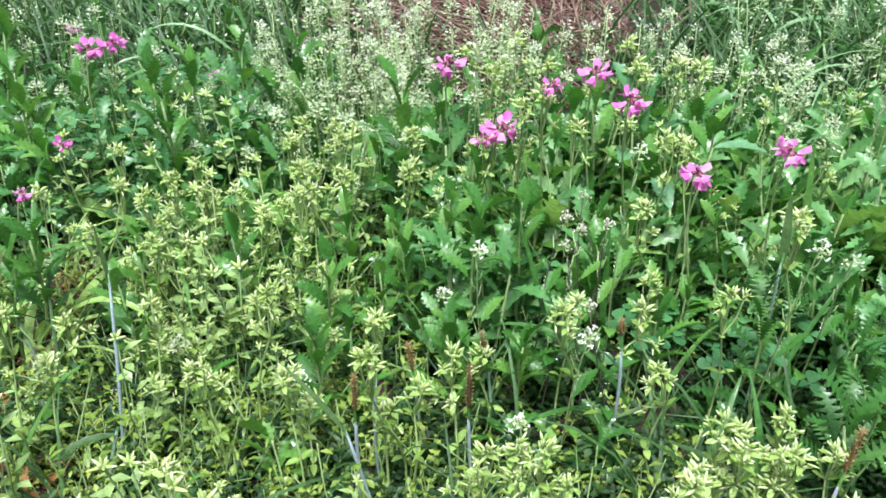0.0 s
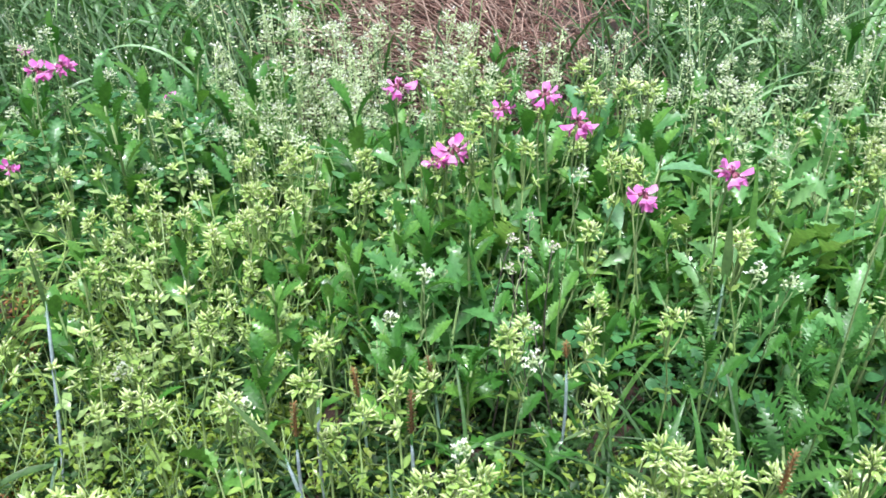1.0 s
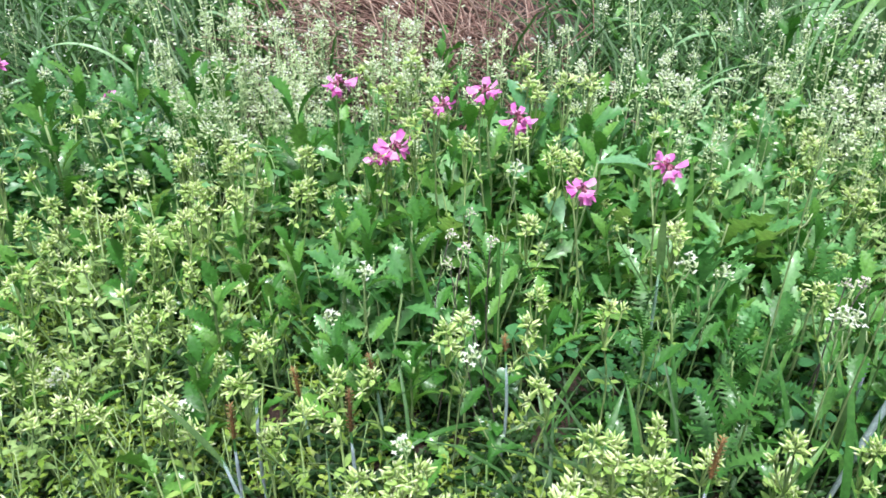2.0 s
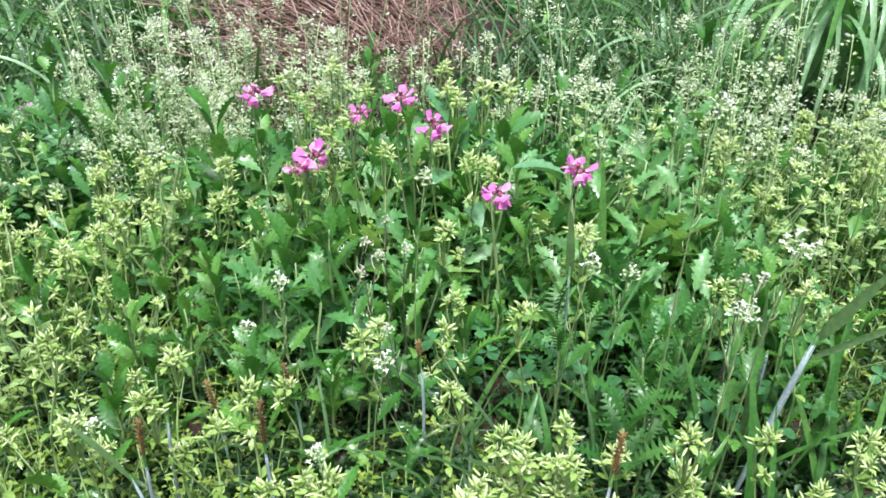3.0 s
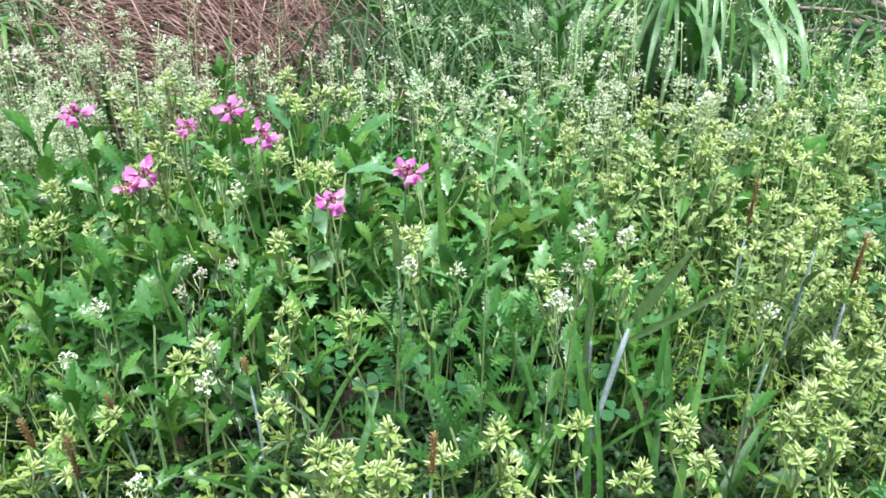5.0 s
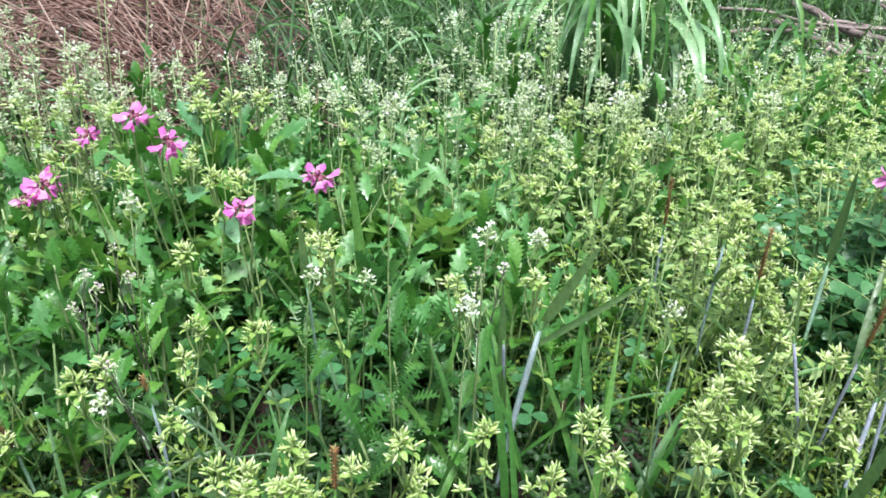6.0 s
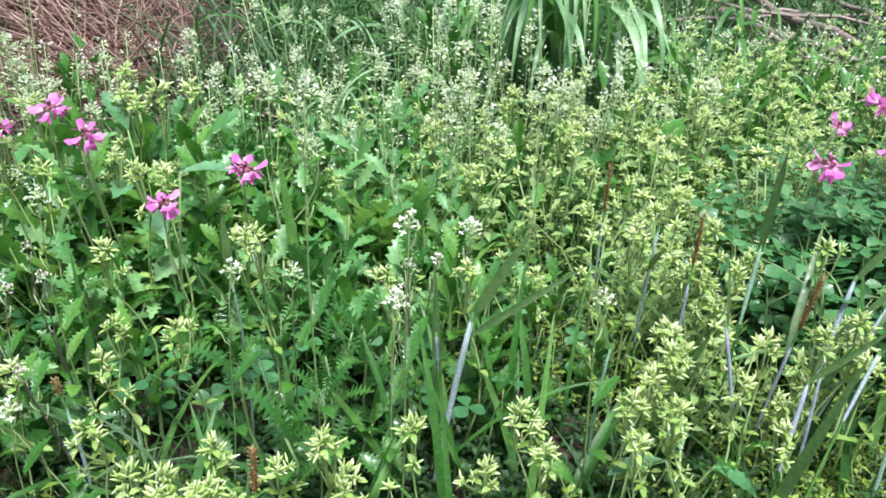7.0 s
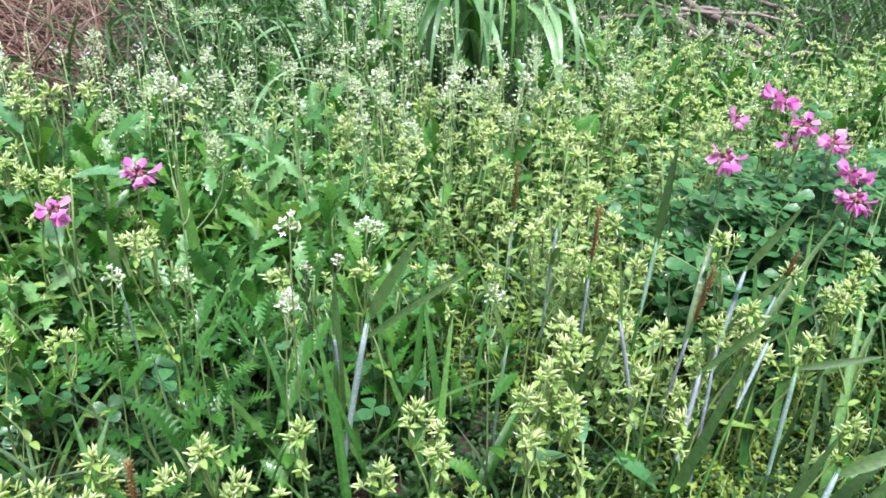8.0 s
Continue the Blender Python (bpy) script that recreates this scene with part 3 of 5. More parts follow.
g.tube([(0, 0, -0.003), (0, 0, 0), (0, 0, 0.0012)], [0.0009, 0.0016, 0.0008], 6)
UMBEL_HUB = g.mesh("umbel", [M_CALYX])


PEA_BUD = Geo()
PEA_BUD.spindle(Matrix(), 0.0085, 0.0016, 0, 1, 5)
PEA_BUD = PEA_BUD.mesh("bud", [M_CALYX, M_PINK])


def umbel(ob, m, spread, rr, count=8, size=1.0):
    """A full ring of pea flowers that spread and hang from a stem's tip, with dark unopened buds standing in its middle."""
    hub = part("umbel", UMBEL_HUB, None, ob, "pink-magenta ring of pea flowers", at=m)
    for i in range(count):
        pitch = spread * 0.8 + rr.uniform(-0.5, 0.3)
        t = turn(i * 6.28 / count + rr.uniform(-0.5, 0.5)) @ turn(0, pitch, rr.uniform(-0.6, 0.6)) @ Matrix.Scale(size * rr.uniform(0.8, 1.3), 4)
        part("flower", PEA_FLOWERS[i % 3], None, hub, at=t)
    for i in range(2):
        part("bud", PEA_BUD, None, hub, at=turn(i * 2.1 + rr.uniform(-0.5, 0.5)) @ turn(0, rr.uniform(0.9, 1.4)) @ Matrix.Scale(size, 4))


def vetch_leaf(parent, m, pairs, rr):
    g = Geo()
    ln = 0.012 * (pairs + 0.8)
    path = [Vector((0, ln * t / 5, -0.012 * (t / 5) ** 2)) for t in range(6)]
    g.tube([m @ p for p in path], 0.0006, 4)
    leaf = part("leaf", g, [M_VETCHSTEM], parent)
    for i in range(pairs):
        p = path[min(5, 1 + i * 4 // max(1, pairs - 1))] if pairs > 4 else path[1 + i]
        for s in (-1, 1):
            part("leaflet", VETCH_LEAFLET[i % 2], None, leaf, at=m @ at(p) @ turn(s * -1.25) @ turn(0, rr.uniform(0, 0.3)))
    part("leaflet", VETCH_LEAFLET[0], None, leaf, at=m @ at(path[-1]))


def vetch(ob, variant):
    """Milk vetch: sprawling stems with feathered leaves of round leaflets."""
    rr = random.Random(700 + variant)
    h = (0.12, 0.16, 0.19)[variant % 3]
    g = Geo()
    g.tube([(0, 0, 0), (0.006, 0.004, h * 0.5), (0, 0, h)], [0.0014, 0.0012, 0.0009], 5)
    part("stem", g, [M_VETCHSTEM], ob)
    for i in range(5):
        t = 0.35 + 0.65 * i / 4
        vetch_leaf(ob, at((0, 0, h * t)) @ turn(i * 2.3 + rr.uniform(-0.3, 0.3)) @ turn(0, rr.uniform(-0.1, 0.5)), 3, rr)


VETCH_TAGS = ("milk vetch with feathered blue-green leaves of round leaflets", "milk vetch", "milk vetches in the patch")


def vetch_bloom(x, y, z, seed, kind=0, tilt=0.0, face=0.0, size=1.0, leaves=1):
    """A flowering milk vetch shoot whose umbel stands at that height."""
    rr = random.Random(seed)
    gz = ground_height(x, y)
    ob = new("milk_vetch")
    ob.empty_display_size = 0.02
    bx, by = x + rr.uniform(-0.02, 0.02), y + rr.uniform(-0.02, 0.02)
    ob.matrix_basis = at((bx, by, gz - 0.003))
    top = Vector((x - bx, y - by, z - gz))
    g = Geo()
    pts = [Vector((top.x * t ** 1.5 + 0.006 * math.sin(t * 6), top.y * t ** 1.5, top.z * t)) for t in (0, 0.2, 0.4, 0.6, 0.8, 0.93, 1)]
    g.tube(pts, [0.0014, 0.0013, 0.0012, 0.0011, 0.0010, 0.0010, 0.0010], 5)
    part("stem", g, [M_VETCHSTEM], ob)
    umbel(ob, at(top) @ turn(face) @ turn(0, tilt * 0.4) @ turn(rr.uniform(0, 6)), (-0.4, -0.6, -0.1, -0.5)[kind % 4], rr, rr.choice((8, 9, 10)) if size > 0.9 else 6, size * 1.04)
    for i in range(leaves):
        t = 0.25 + 0.45 * i / max(1, leaves)
        vetch_leaf(ob, at((top.x * t ** 1.5, top.y * t ** 1.5, top.z * t)) @ turn(i * 2.4 + rr.uniform(0, 3)) @ turn(0, rr.uniform(0, 0.5)), 3, rr)
    return tagged(ob, "flowering milk vetch with a pink umbel on a thin stem", "milk vetch", "milk vetches in the patch")


def spike_part(ob, base, top, rusty=True, r=0.0026, name="spike"):
    """A cylindrical foxtail spike, set all round with tiny spikelets."""
    g = Geo()
    d = top - base
    n = max(8, int(d.length / 0.0018))
    q = d.normalized().to_track_quat("Y", "Z").to_matrix().to_4x4()
    g.tube([base, base.lerp(top, 0.5), top], [r * 0.5, r * 0.6, r * 0.25], 6, 0)
    for i in range(n):
        t = (i + 0.5) / n
        rad = r * min(1, 4 * t + 0.4, (1 - t) * 5 + 0.35)
        for k in range(5):
            m = at(base.lerp(top, t)) @ q @ turn(0, 0, i * 0.63 + k * 1.257) @ at((0, 0, rad * 0.45)) @ turn(0, 0.45)
            g.blade(m @ turn(0, (i * 7 + k * 3) % 5 * 0.15), 0.0036, 0.0014, 2, -0.2, 0.3, oval, 0 if rusty and (i * 5 + k) % 3 else 1)
    return part(name, g, [M_SPIKE, M_SPIKEGREEN], ob, "rust-orange flowering spike" if rusty else "green spike")


ACROSS = -1.985


def foxtail(base, top, spike=0.0, sheath=0.5, blades=(), seed=0, rusty=True, thick=1.0):
    """A water foxtail: pale bluish sheaths round the stem, flat blades leaving it, and a spike at the tip."""
    rr = random.Random(seed)
    gz = ground_height(*base)
    b, t = Vector((0, 0, 0)), Vector((top[0] - base[0], top[1] - base[1], top[2] - gz))
    ob = new("foxtail_grass")
    ob.empty_display_size = 0.02
    ob.matrix_basis = at((*base, gz - 0.003))
    side = Vector((-t.y, t.x, 0)) * 0.05 + Vector((rr.uniform(-0.008, 0.008), rr.uniform(-0.008, 0.008), 0))
    side *= 0.15 if thick > 1.2 else 0.7
    line = lambda s: b.lerp(t, s) + side * math.sin(s * math.pi)
    s_spike = 1 - spike / max(t.length, 0.01)
    g = Geo()
    g.tube([line(i / 6 * s_spike) for i in range(7)], [0.0011 * thick] * 7, 5)
    part("stem", g, [M_GRASS], ob)
    if sheath:
        lo, hi = max(0.05, s_spike * (1 - sheath) - 0.05), s_spike * (0.92 if spike else 0.99)
        g = Geo()
        g.tube([line(lo + (hi - lo) * i / 5) for i in range(6)], [x * thick for x in (0.0011, 0.0012, 0.0014, 0.0015, 0.0014, 0.0009)], 7)
        part("sheath", g, [M_PALESHEATH if thick > 1.6 else M_SHEATH], ob, "pale blue-violet leaf sheath")
    for f, ang, ln, wd, rise, droop in blades:
        g = Geo()
        g.blade(at(line(f)) @ turn(ang) @ turn(0, rise) @ turn(0, 0, 1.0 if ang == ACROSS else 0.0), ln, wd, 12, droop, 0.3, strap, 0, rr.uniform(-0.5, 0.5))
        part("blade", g, [M_OLIVE], ob)
    if spike:
        spike_part(ob, line(s_spike), line(1), rusty)
    return tagged(ob, "wet foxtail grass with a pale bluish sheath" + (" and a rusty spike" if spike and rusty else ""), "grass", "foxtail grasses in the patch")


GRASS_BLADES = []
for ln, wd, dr in ((0.16, 0.006, 0.9), (0.22, 0.007, 1.4), (0.12, 0.005, 0.5), (0.26, 0.008, 2.0)):
    g = Geo()
    g.blade(Matrix(), ln, wd, 12, dr, 0.3, strap, 0, 0.4)
    GRASS_BLADES.append(g.mesh("blade", [M_GRASS]))


def grass_tuft(ob, variant):
    rr = random.Random(800 + variant)
    for i in range(7):
        part("blade", GRASS_BLADES[(i + variant) % 4], None, ob, at=at((rr.uniform(-0.006, 0.006), rr.uniform(-0.006, 0.006), 0)) @ turn(i * 2.4 + rr.uniform(-0.4, 0.4)) @ turn(0, rr.uniform(0.9, 1.5)))


TUFT_TAGS = ("tuft of narrow green grass blades", "grass", "grass tufts among the weeds")


def tall_clump(x, y, count, length, width, seed, pale=0.6, spread=0.05, facing=None, light=None, hang=False):
    """A clump of broad arching blades whose tips hang over, round about or mostly to one side."""
    rr = random.Random(seed)
    ob = new("tall_grass_clump")
    ob.empty_display_size = 0.05
    ob.matrix_basis = at((x, y, ground_height(x, y) - 0.005))
    for i in range(count):
        g = Geo()
        ln = length * rr.uniform(0.65, 1.1)
        a = rr.uniform(0, 6.28) if facing is None else rr.gauss(facing, 0.3 if hang else 0.6)
        g.blade(at((rr.gauss(0, spread), rr.gauss(0, spread), 0)) @ turn(a) @ turn(0, rr.uniform(1.05, 1.5) if not hang else rr.uniform(1.2, 1.5)), ln, width * rr.uniform(0.7, 1.15), 18, rr.uniform(1.8, 2.9) if not hang else rr.uniform(2.5, 3.2), 0.3, strap, 0, rr.uniform(-0.9, 0.9), 2.1 if hang else 1.8)
        part("blade", g, [(light or M_PALEGRASS) if rr.random() < pale else M_GRASS], ob)
    return tagged(ob, "clump of broad arching grass blades with wet hanging tips", "grass", "tall grass clumps at the back")


def broad_plant(x, y, leaves, seed):
    """A weed with a few broad plain leaves on stalks: (turn, height, length, width, rise)."""
    ob = new("broad_leaf_weed")
    ob.empty_display_size = 0.02
    ob.matrix_basis = at((x, y, ground_height(x, y) - 0.003))
    for a, h, ln, wd, rise in leaves:
        g = Geo()
        m = turn(a)
        foot = m @ Vector((0, 0.02, h))
        g.tube([(0, 0, 0), m @ Vector((0, 0.006, h * 0.6)), foot], [0.0018, 0.0014, 0.0011], 5)
        leaf = part("stalk", g, [M_VETCHSTEM], ob)
        g = Geo()
        g.toothed(at(foot) @ m @ turn(0, rise), ln, wd, 6, 0.7, 0.22, 0.3, 0, 0.02, 0.4, 0.3)
        part("leaf", g, [M_BLUELEAF], leaf)
    return tagged(ob, "weed with broad smooth blue-green leaves, wet", "weed", "broad-leaf weeds in the patch")


# ---- the milk vetches in flower ----
BLOOMS = (
    (0.005, 0.813, 0.289, 0, 0.5, 0.2), (0.064, 0.786, 0.226, 1, 0.6, -0.4), (0.046, 0.79, 0.214, 1, 0.3, 0.5), (0.188, 0.74, 0.274, 3, 0.5, 0.1),
    (0.160, 0.79, 0.287, 0, 0.4, 0.6), (0.115, 0.78, 0.275, 1, 0.2, 0.0), (0.245, 0.676, 0.224, 1, 0.3, 0.0), (0.319, 0.655, 0.255, 2, 0.9, 0.8),
    (-0.43, 0.93, 0.27, 0, 0.5, 0.3), (-0.40, 0.93, 0.275, 2, 0.5, -0.3), (-0.35, 1.15, 0.165, 1, 0.3, 0.0), (-0.521, 1.093, 0.25, 1, 0.3, 0.0), (-0.451, 0.74, 0.17, 1, 0.3, 0.0), (-0.448, 0.843, 0.18, 2, 0.3, 0.0),
)
RIGHT_BLOOMS = ((0.862, 0.488, 0.249, 1, 0.3, 0),
                (0.96, 0.48, 0.272, 0, 0.6, 0.2),
                (0.969, 0.451, 0.262, 1, 0.4, -0.3),
                (0.965, 0.523, 0.285, 2, 0.5, 0.3),
                (0.922, 0.378, 0.238, 1, 0.4, 0.4),
                (0.907, 0.526, 0.268, 2, 0.9, 0.5),
                (0.964, 0.499, 0.245, 1, 0.2, 0),
                (0.944, 0.403, 0.25, 0, 0.5, 0.1))
for i, (x, y, z, k, tilt, face) in enumerate(BLOOMS):
    vetch_bloom(x, y, z, 20 + i, k, tilt, face * 0.6, 0.8 if i in (2, 5) else 0.6 if i > 9 else 1.0)

for i, (x, y, z, k, tilt, face) in enumerate(RIGHT_BLOOMS):
    vetch_bloom(x, y, z, 50 + i, k, tilt, face, 0.8 if i in (5, 6) else 1.12)

# ---- foxtails ----
RT = Vector((0.91, -0.40))


def leaning(x, y, z, by, spike, sheath, blades, seed, over=0.0, thick=1.0):
    """A foxtail through a point of its sheath or spike, leaning by so much to the south-east, its tip so much above."""
    k = (z + over) / z
    foxtail((x - RT.x * by, y - RT.y * by), (x + RT.x * by * (k - 1), y + RT.y * by * (k - 1), z + over), spike, sheath, blades, seed, True, thick)


leaning(0.448, 0.432, 0.205, 0.03, 0, 0.85, ((0.97, ACROSS, 0.085, 0.010, 1.1, 0.1), (0.88, ACROSS, 0.11, 0.006, 0.68, 0.2)), 1, 0.0, 1.9)
leaning(0.428, 0.458, 0.173, 0.0, 0, 0.2, ((0.3, -0.3, 0.16, 0.010, 1.4, 0.2),), 2)
leaning(0.262, 0.355, 0.18, 0.0, 0.036, 0.5, ((0.5, 0.9, 0.12, 0.010, 0.35, 0.5),), 3, 0.018)
leaning(0.70, 0.624, 0.185, 0.0, 0.055, 0.5, (), 4, 0.028)
leaning(0.655, 0.427, 0.232, 0.0, 0.05, 0.5, ((0.5, 0.9, 0.12, 0.006, 0.8, 0.5),), 5, 0.025)
leaning(0.714, 0.35, 0.20, 0.02, 0.055, 0.6, ((0.6, -0.9, 0.14, 0.007, 0.9, 0.5),), 6, 0.027)
leaning(0.771, 0.32, 0.232, 0.05, 0.022, 0.6, ((0.6, -1.3, 0.16, 0.006, 0.7, 0.3),), 7, 0.012)


def sheathed(foot, tip, blades, seed, thick=1.4):
    """A foxtail shoot whose pale sheath runs from foot to tip; its stem goes on down to the soil along the same line."""
    a, b = Vector(foot), Vector(tip)
    d = b - a
    base = b - d * (b.z / d.z)
    foxtail((base.x, base.y), tip, 0, min(0.85, 1.25 * d.z / b.z), blades, seed, True, thick)


sheathed((0.731, 0.335, 0.161), (0.750, 0.345, 0.223), ((0.98, ACROSS, 0.07, 0.007, 1.05, 0.1), (0.74, ACROSS, 0.085, 0.006, 0.95, 0.0)), 8)
sheathed((0.663, 0.295, 0.113), (0.677, 0.305, 0.167), ((0.99, ACROSS, 0.075, 0.006, 0.8, 0.0),), 9)
sheathed((0.720, 0.290, 0.147), (0.742, 0.300, 0.181), ((0.98, ACROSS, 0.07, 0.003, 0.8, 0.0),), 10, 1.2)
sheathed((0.719, 0.252, 0.111), (0.729, 0.262, 0.184), ((0.99, ACROSS, 0.07, 0.006, 0.15, 0.1),), 11)
sheathed((0.698, 0.400, 0.179), (0.710, 0.410, 0.226), ((0.97, -1.0, 0.09, 0.008, 1.45, 0.05),), 12)
sheathed((0.637, 0.340, 0.127), (0.624, 0.350, 0.206), ((0.95, 0.2, 0.07, 0.005, 1.4, 0.1),), 26, 1.1)
sheathed((0.690, 0.190, 0.090), (0.718, 0.200, 0.140), ((0.97, ACROSS, 0.08, 0.011, 0.45, 0.2),), 27, 1.6)
sheathed((0.690, 0.300, 0.079), (0.696, 0.310, 0.166), ((0.9, ACROSS, 0.05, 0.004, 1.2, 0.1),), 28, 1.0)
leaning(0.639, 0.46, 0.222, 0.0, 0, 0.5, ((0.8, 2.6, 0.08, 0.006, 0.9, 0.4),), 13, 0.01)
leaning(0.545, 0.382, 0.164, 0.0, 0, 0.6, ((0.95, 0.5, 0.07, 0.006, 1.2, 0.2),), 14, 0.02)
sheathed((-0.284, 0.50, 0.055), (-0.270, 0.525, 0.205), ((0.97, 0.6, 0.05, 0.004, 1.45, 0.05),), 15, 1.05)
sheathed((-0.291, 0.47, 0.022), (-0.276, 0.485, 0.075), ((0.9, 2.0, 0.06, 0.008, 0.2, 0.9),), 25, 1.2)
leaning(-0.066, 0.441, 0.124, 0.0, 0.032, 0.6, (), 16, 0.045)
leaning(-0.068, 0.418, 0.118, -0.03, 0, 0.9, ((0.95, 1.2, 0.07, 0.005, 0.9, 0.2),), 17, 0.02)
leaning(-0.052, 0.465, 0.09, 0.0, 0, 0.8, ((0.9, 0.0, 0.04, 0.004, 1.3, 0.1),), 18, 0.06)
leaning(-0.028, 0.513, 0.127, -0.01, 0.03, 0.5, (), 19, 0.015)
leaning(0.034, 0.525, 0.129, -0.01, 0.03, 0.5, (), 20, 0.015)
leaning(0.021, 0.444, 0.155, -0.01, 0.04, 0.5, (), 21, 0.02)
leaning(0.144, 0.504, 0.124, 0.0, 0.014, 0.7, ((0.4, -1.3, 0.06, 0.004, 0.3, 0.5),), 22, 0.05)
leaning(0.282, 0.547, 0.19, 0.0, 0, 0.8, ((0.95, 0.0, 0.06, 0.008, 1.4, 0.1), (0.8, 1.1, 0.08, 0.006, 1.0, 0.1)), 23, 0.02)

# ---- single blades and broad leaves ----
for i, (x, y, a, ln, wd, rise, droop) in enumerate(((0.362, 0.655, 0.2, 0.26, 0.015, 1.50, 0.15), (0.12, 0.60, 0.7, 0.22, 0.009, 1.25, 0.2), (0.16, 0.62, 0.0, 0.20, 0.007, 1.45, 0.1),
                                                  (0.20, 0.43, -0.6, 0.15, 0.009, 1.05, 0.5), (0.19, 0.40, -0.9, 0.15, 0.006, 0.7, 1.3), (0.46, 0.33, -1.0, 0.20, 0.010, 0.75, 0.6),
                                                  (0.42, 0.30, 0.6, 0.16, 0.009, 1.0, 0.4), (0.76, 0.22, -0.9, 0.26, 0.008, 1.0, 0.5), (0.80, 0.20, -1.1, 0.26, 0.010, 0.9, 0.7),
                                                  (0.74, 0.28, -0.5, 0.24, 0.009, 1.2, 0.2), (0.79, 0.30, -0.8, 0.25, 0.008, 1.15, 0.2))):
    ob = new("grass_shoot")
    ob.empty_display_size = 0.02
    ob.matrix_basis = at((x, y, ground_height(x, y) - 0.004))
    g = Geo()
    g.blade(turn(a) @ turn(0, rise), ln, wd, 14, droop, 0.3, strap, 0, rnd.uniform(-0.4, 0.4), 1.6)
    part("blade", g, [M_GRASS], ob)
    tagged(ob, "single broad upright green grass blade", "grass", "grass shoots in the patch")
r = random.Random(91)
for i in range(26):
    x, y = r.gauss(0.45, 0.09), r.gauss(0.44, 0.05)
    ob = new("grass_shoot")
    ob.empty_display_size = 0.02
    ob.matrix_basis = at((x, y, ground_height(x, y) - 0.004))
    g = Geo()
    g.blade(turn(r.gauss(-0.4, 1.0)) @ turn(0, r.uniform(0.9, 1.5)), r.uniform(0.12, 0.23), r.uniform(0.004, 0.009), 12, r.uniform(0.1, 0.9), 0.3, strap, 0, r.uniform(-0.6, 0.6), 1.6)
    part("blade", g, [M_GRASS], ob)
    tagged(ob, "narrow green grass blade rising from the weeds", "grass", "grass shoots in the patch")
for x, y, a, ln, wd, rise in ((0.645, 0.29, ACROSS, 0.21, 0.010, 1.36), (0.665, 0.20, ACROSS, 0.19, 0.013, 1.1), (0.66, 0.225, ACROSS, 0.18, 0.010, 1.25), (0.60, 0.40, ACROSS, 0.20, 0.006, 1.3), (0.70, 0.23, ACROSS, 0.17, 0.012, 1.0)):
    ob = new("grass_shoot")
    ob.empty_display_size = 0.02
    ob.matrix_basis = at((x, y, ground_height(x, y) - 0.004))
    g = Geo()
    g.blade(turn(a) @ turn(0, rise) @ turn(0, 0, 0.9), ln, wd, 14, 0.2, 0.3, strap, 0, r.uniform(-0.3, 0.3), 1.6)
    part("blade", g, [M_OLIVE], ob)
    tagged(ob, "broad dark olive grass blade beside the foxtails", "grass", "grass shoots in the patch")
for i in range(16):
    x, y = r.gauss(0.80, 0.06), r.gauss(0.30, 0.05)
    ob = new("grass_shoot")
    ob.empty_display_size = 0.02
    ob.matrix_basis = at((x, y, ground_height(x, y) - 0.004))
    g = Geo()
    g.blade(turn(r.gauss(-0.9, 0.6)) @ turn(0, r.uniform(1.0, 1.5)), r.uniform(0.12, 0.22), r.uniform(0.003, 0.006), 12, r.uniform(0.1, 0.8), 0.3, strap, 0, r.uniform(-0.6, 0.6), 1.6)
    part("blade", g, [M_OLIVE], ob)
    tagged(ob, "narrow green grass blade rising from the weeds", "grass", "grass shoots in the patch")
broad_plant(0.245, 0.705, ((-1.9, 0.242, 0.058, 0.036, 0.25), (0.2, 0.16, 0.05, 0.025, 0.6)), 1)
broad_plant(0.235, 0.86, ((0.5, 0.22, 0.055, 0.026, 1.0), (-1.8, 0.19, 0.05, 0.024, 0.6), (2.6, 0.17, 0.05, 0.03, 0.4)), 2)
broad_plant(0.60, 0.33, ((-0.4, 0.08, 0.04, 0.02, 0.4), (-2.4, 0.09, 0.045, 0.024, -0.2), (1.3, 0.09, 0.05, 0.018, 0.1)), 4)

# ---- bittercresses ----
for i, (x, y, z) in enumerate(((0.157, 0.564, 0.30), (0.031, 0.581, 0.197), (-0.002, 0.57, 0.158), (0.383, 0.40, 0.315), (0.468, 0.488, 0.254), (0.116, 0.484, 0.176),
                               (0.058, 0.439, 0.129), (0.389, 0.437, 0.234), (0.522, 0.373, 0.244), (0.277, 0.486, 0.254), (0.329, 0.437, 0.40),
                               (0.615, 0.621, 0.315), (-0.37, 0.55, 0.09), (-0.24, 0.56, 0.11), (-0.12, 0.50, 0.12),
                               (0.392, 0.457, 0.22), (0.497, 0.542, 0.22), (0.752, 0.703, 0.28), (0.330, 0.528, 0.22), (-0.092, 0.853, 0.20))):
    cress(x, y, z, 80 + i)

for i, (x, y, z) in enumerate(((0.130, 0.64, 0.22), (0.108, 0.60, 0.22), (0.142, 0.585, 0.22), (0.118, 0.575, 0.22), (0.102, 0.55, 0.22), (0.12, 0.52, 0.18), (0.42, 0.50, 0.22), (0.46, 0.53, 0.20))):
    cress(x, y, z, 120 + i, True)

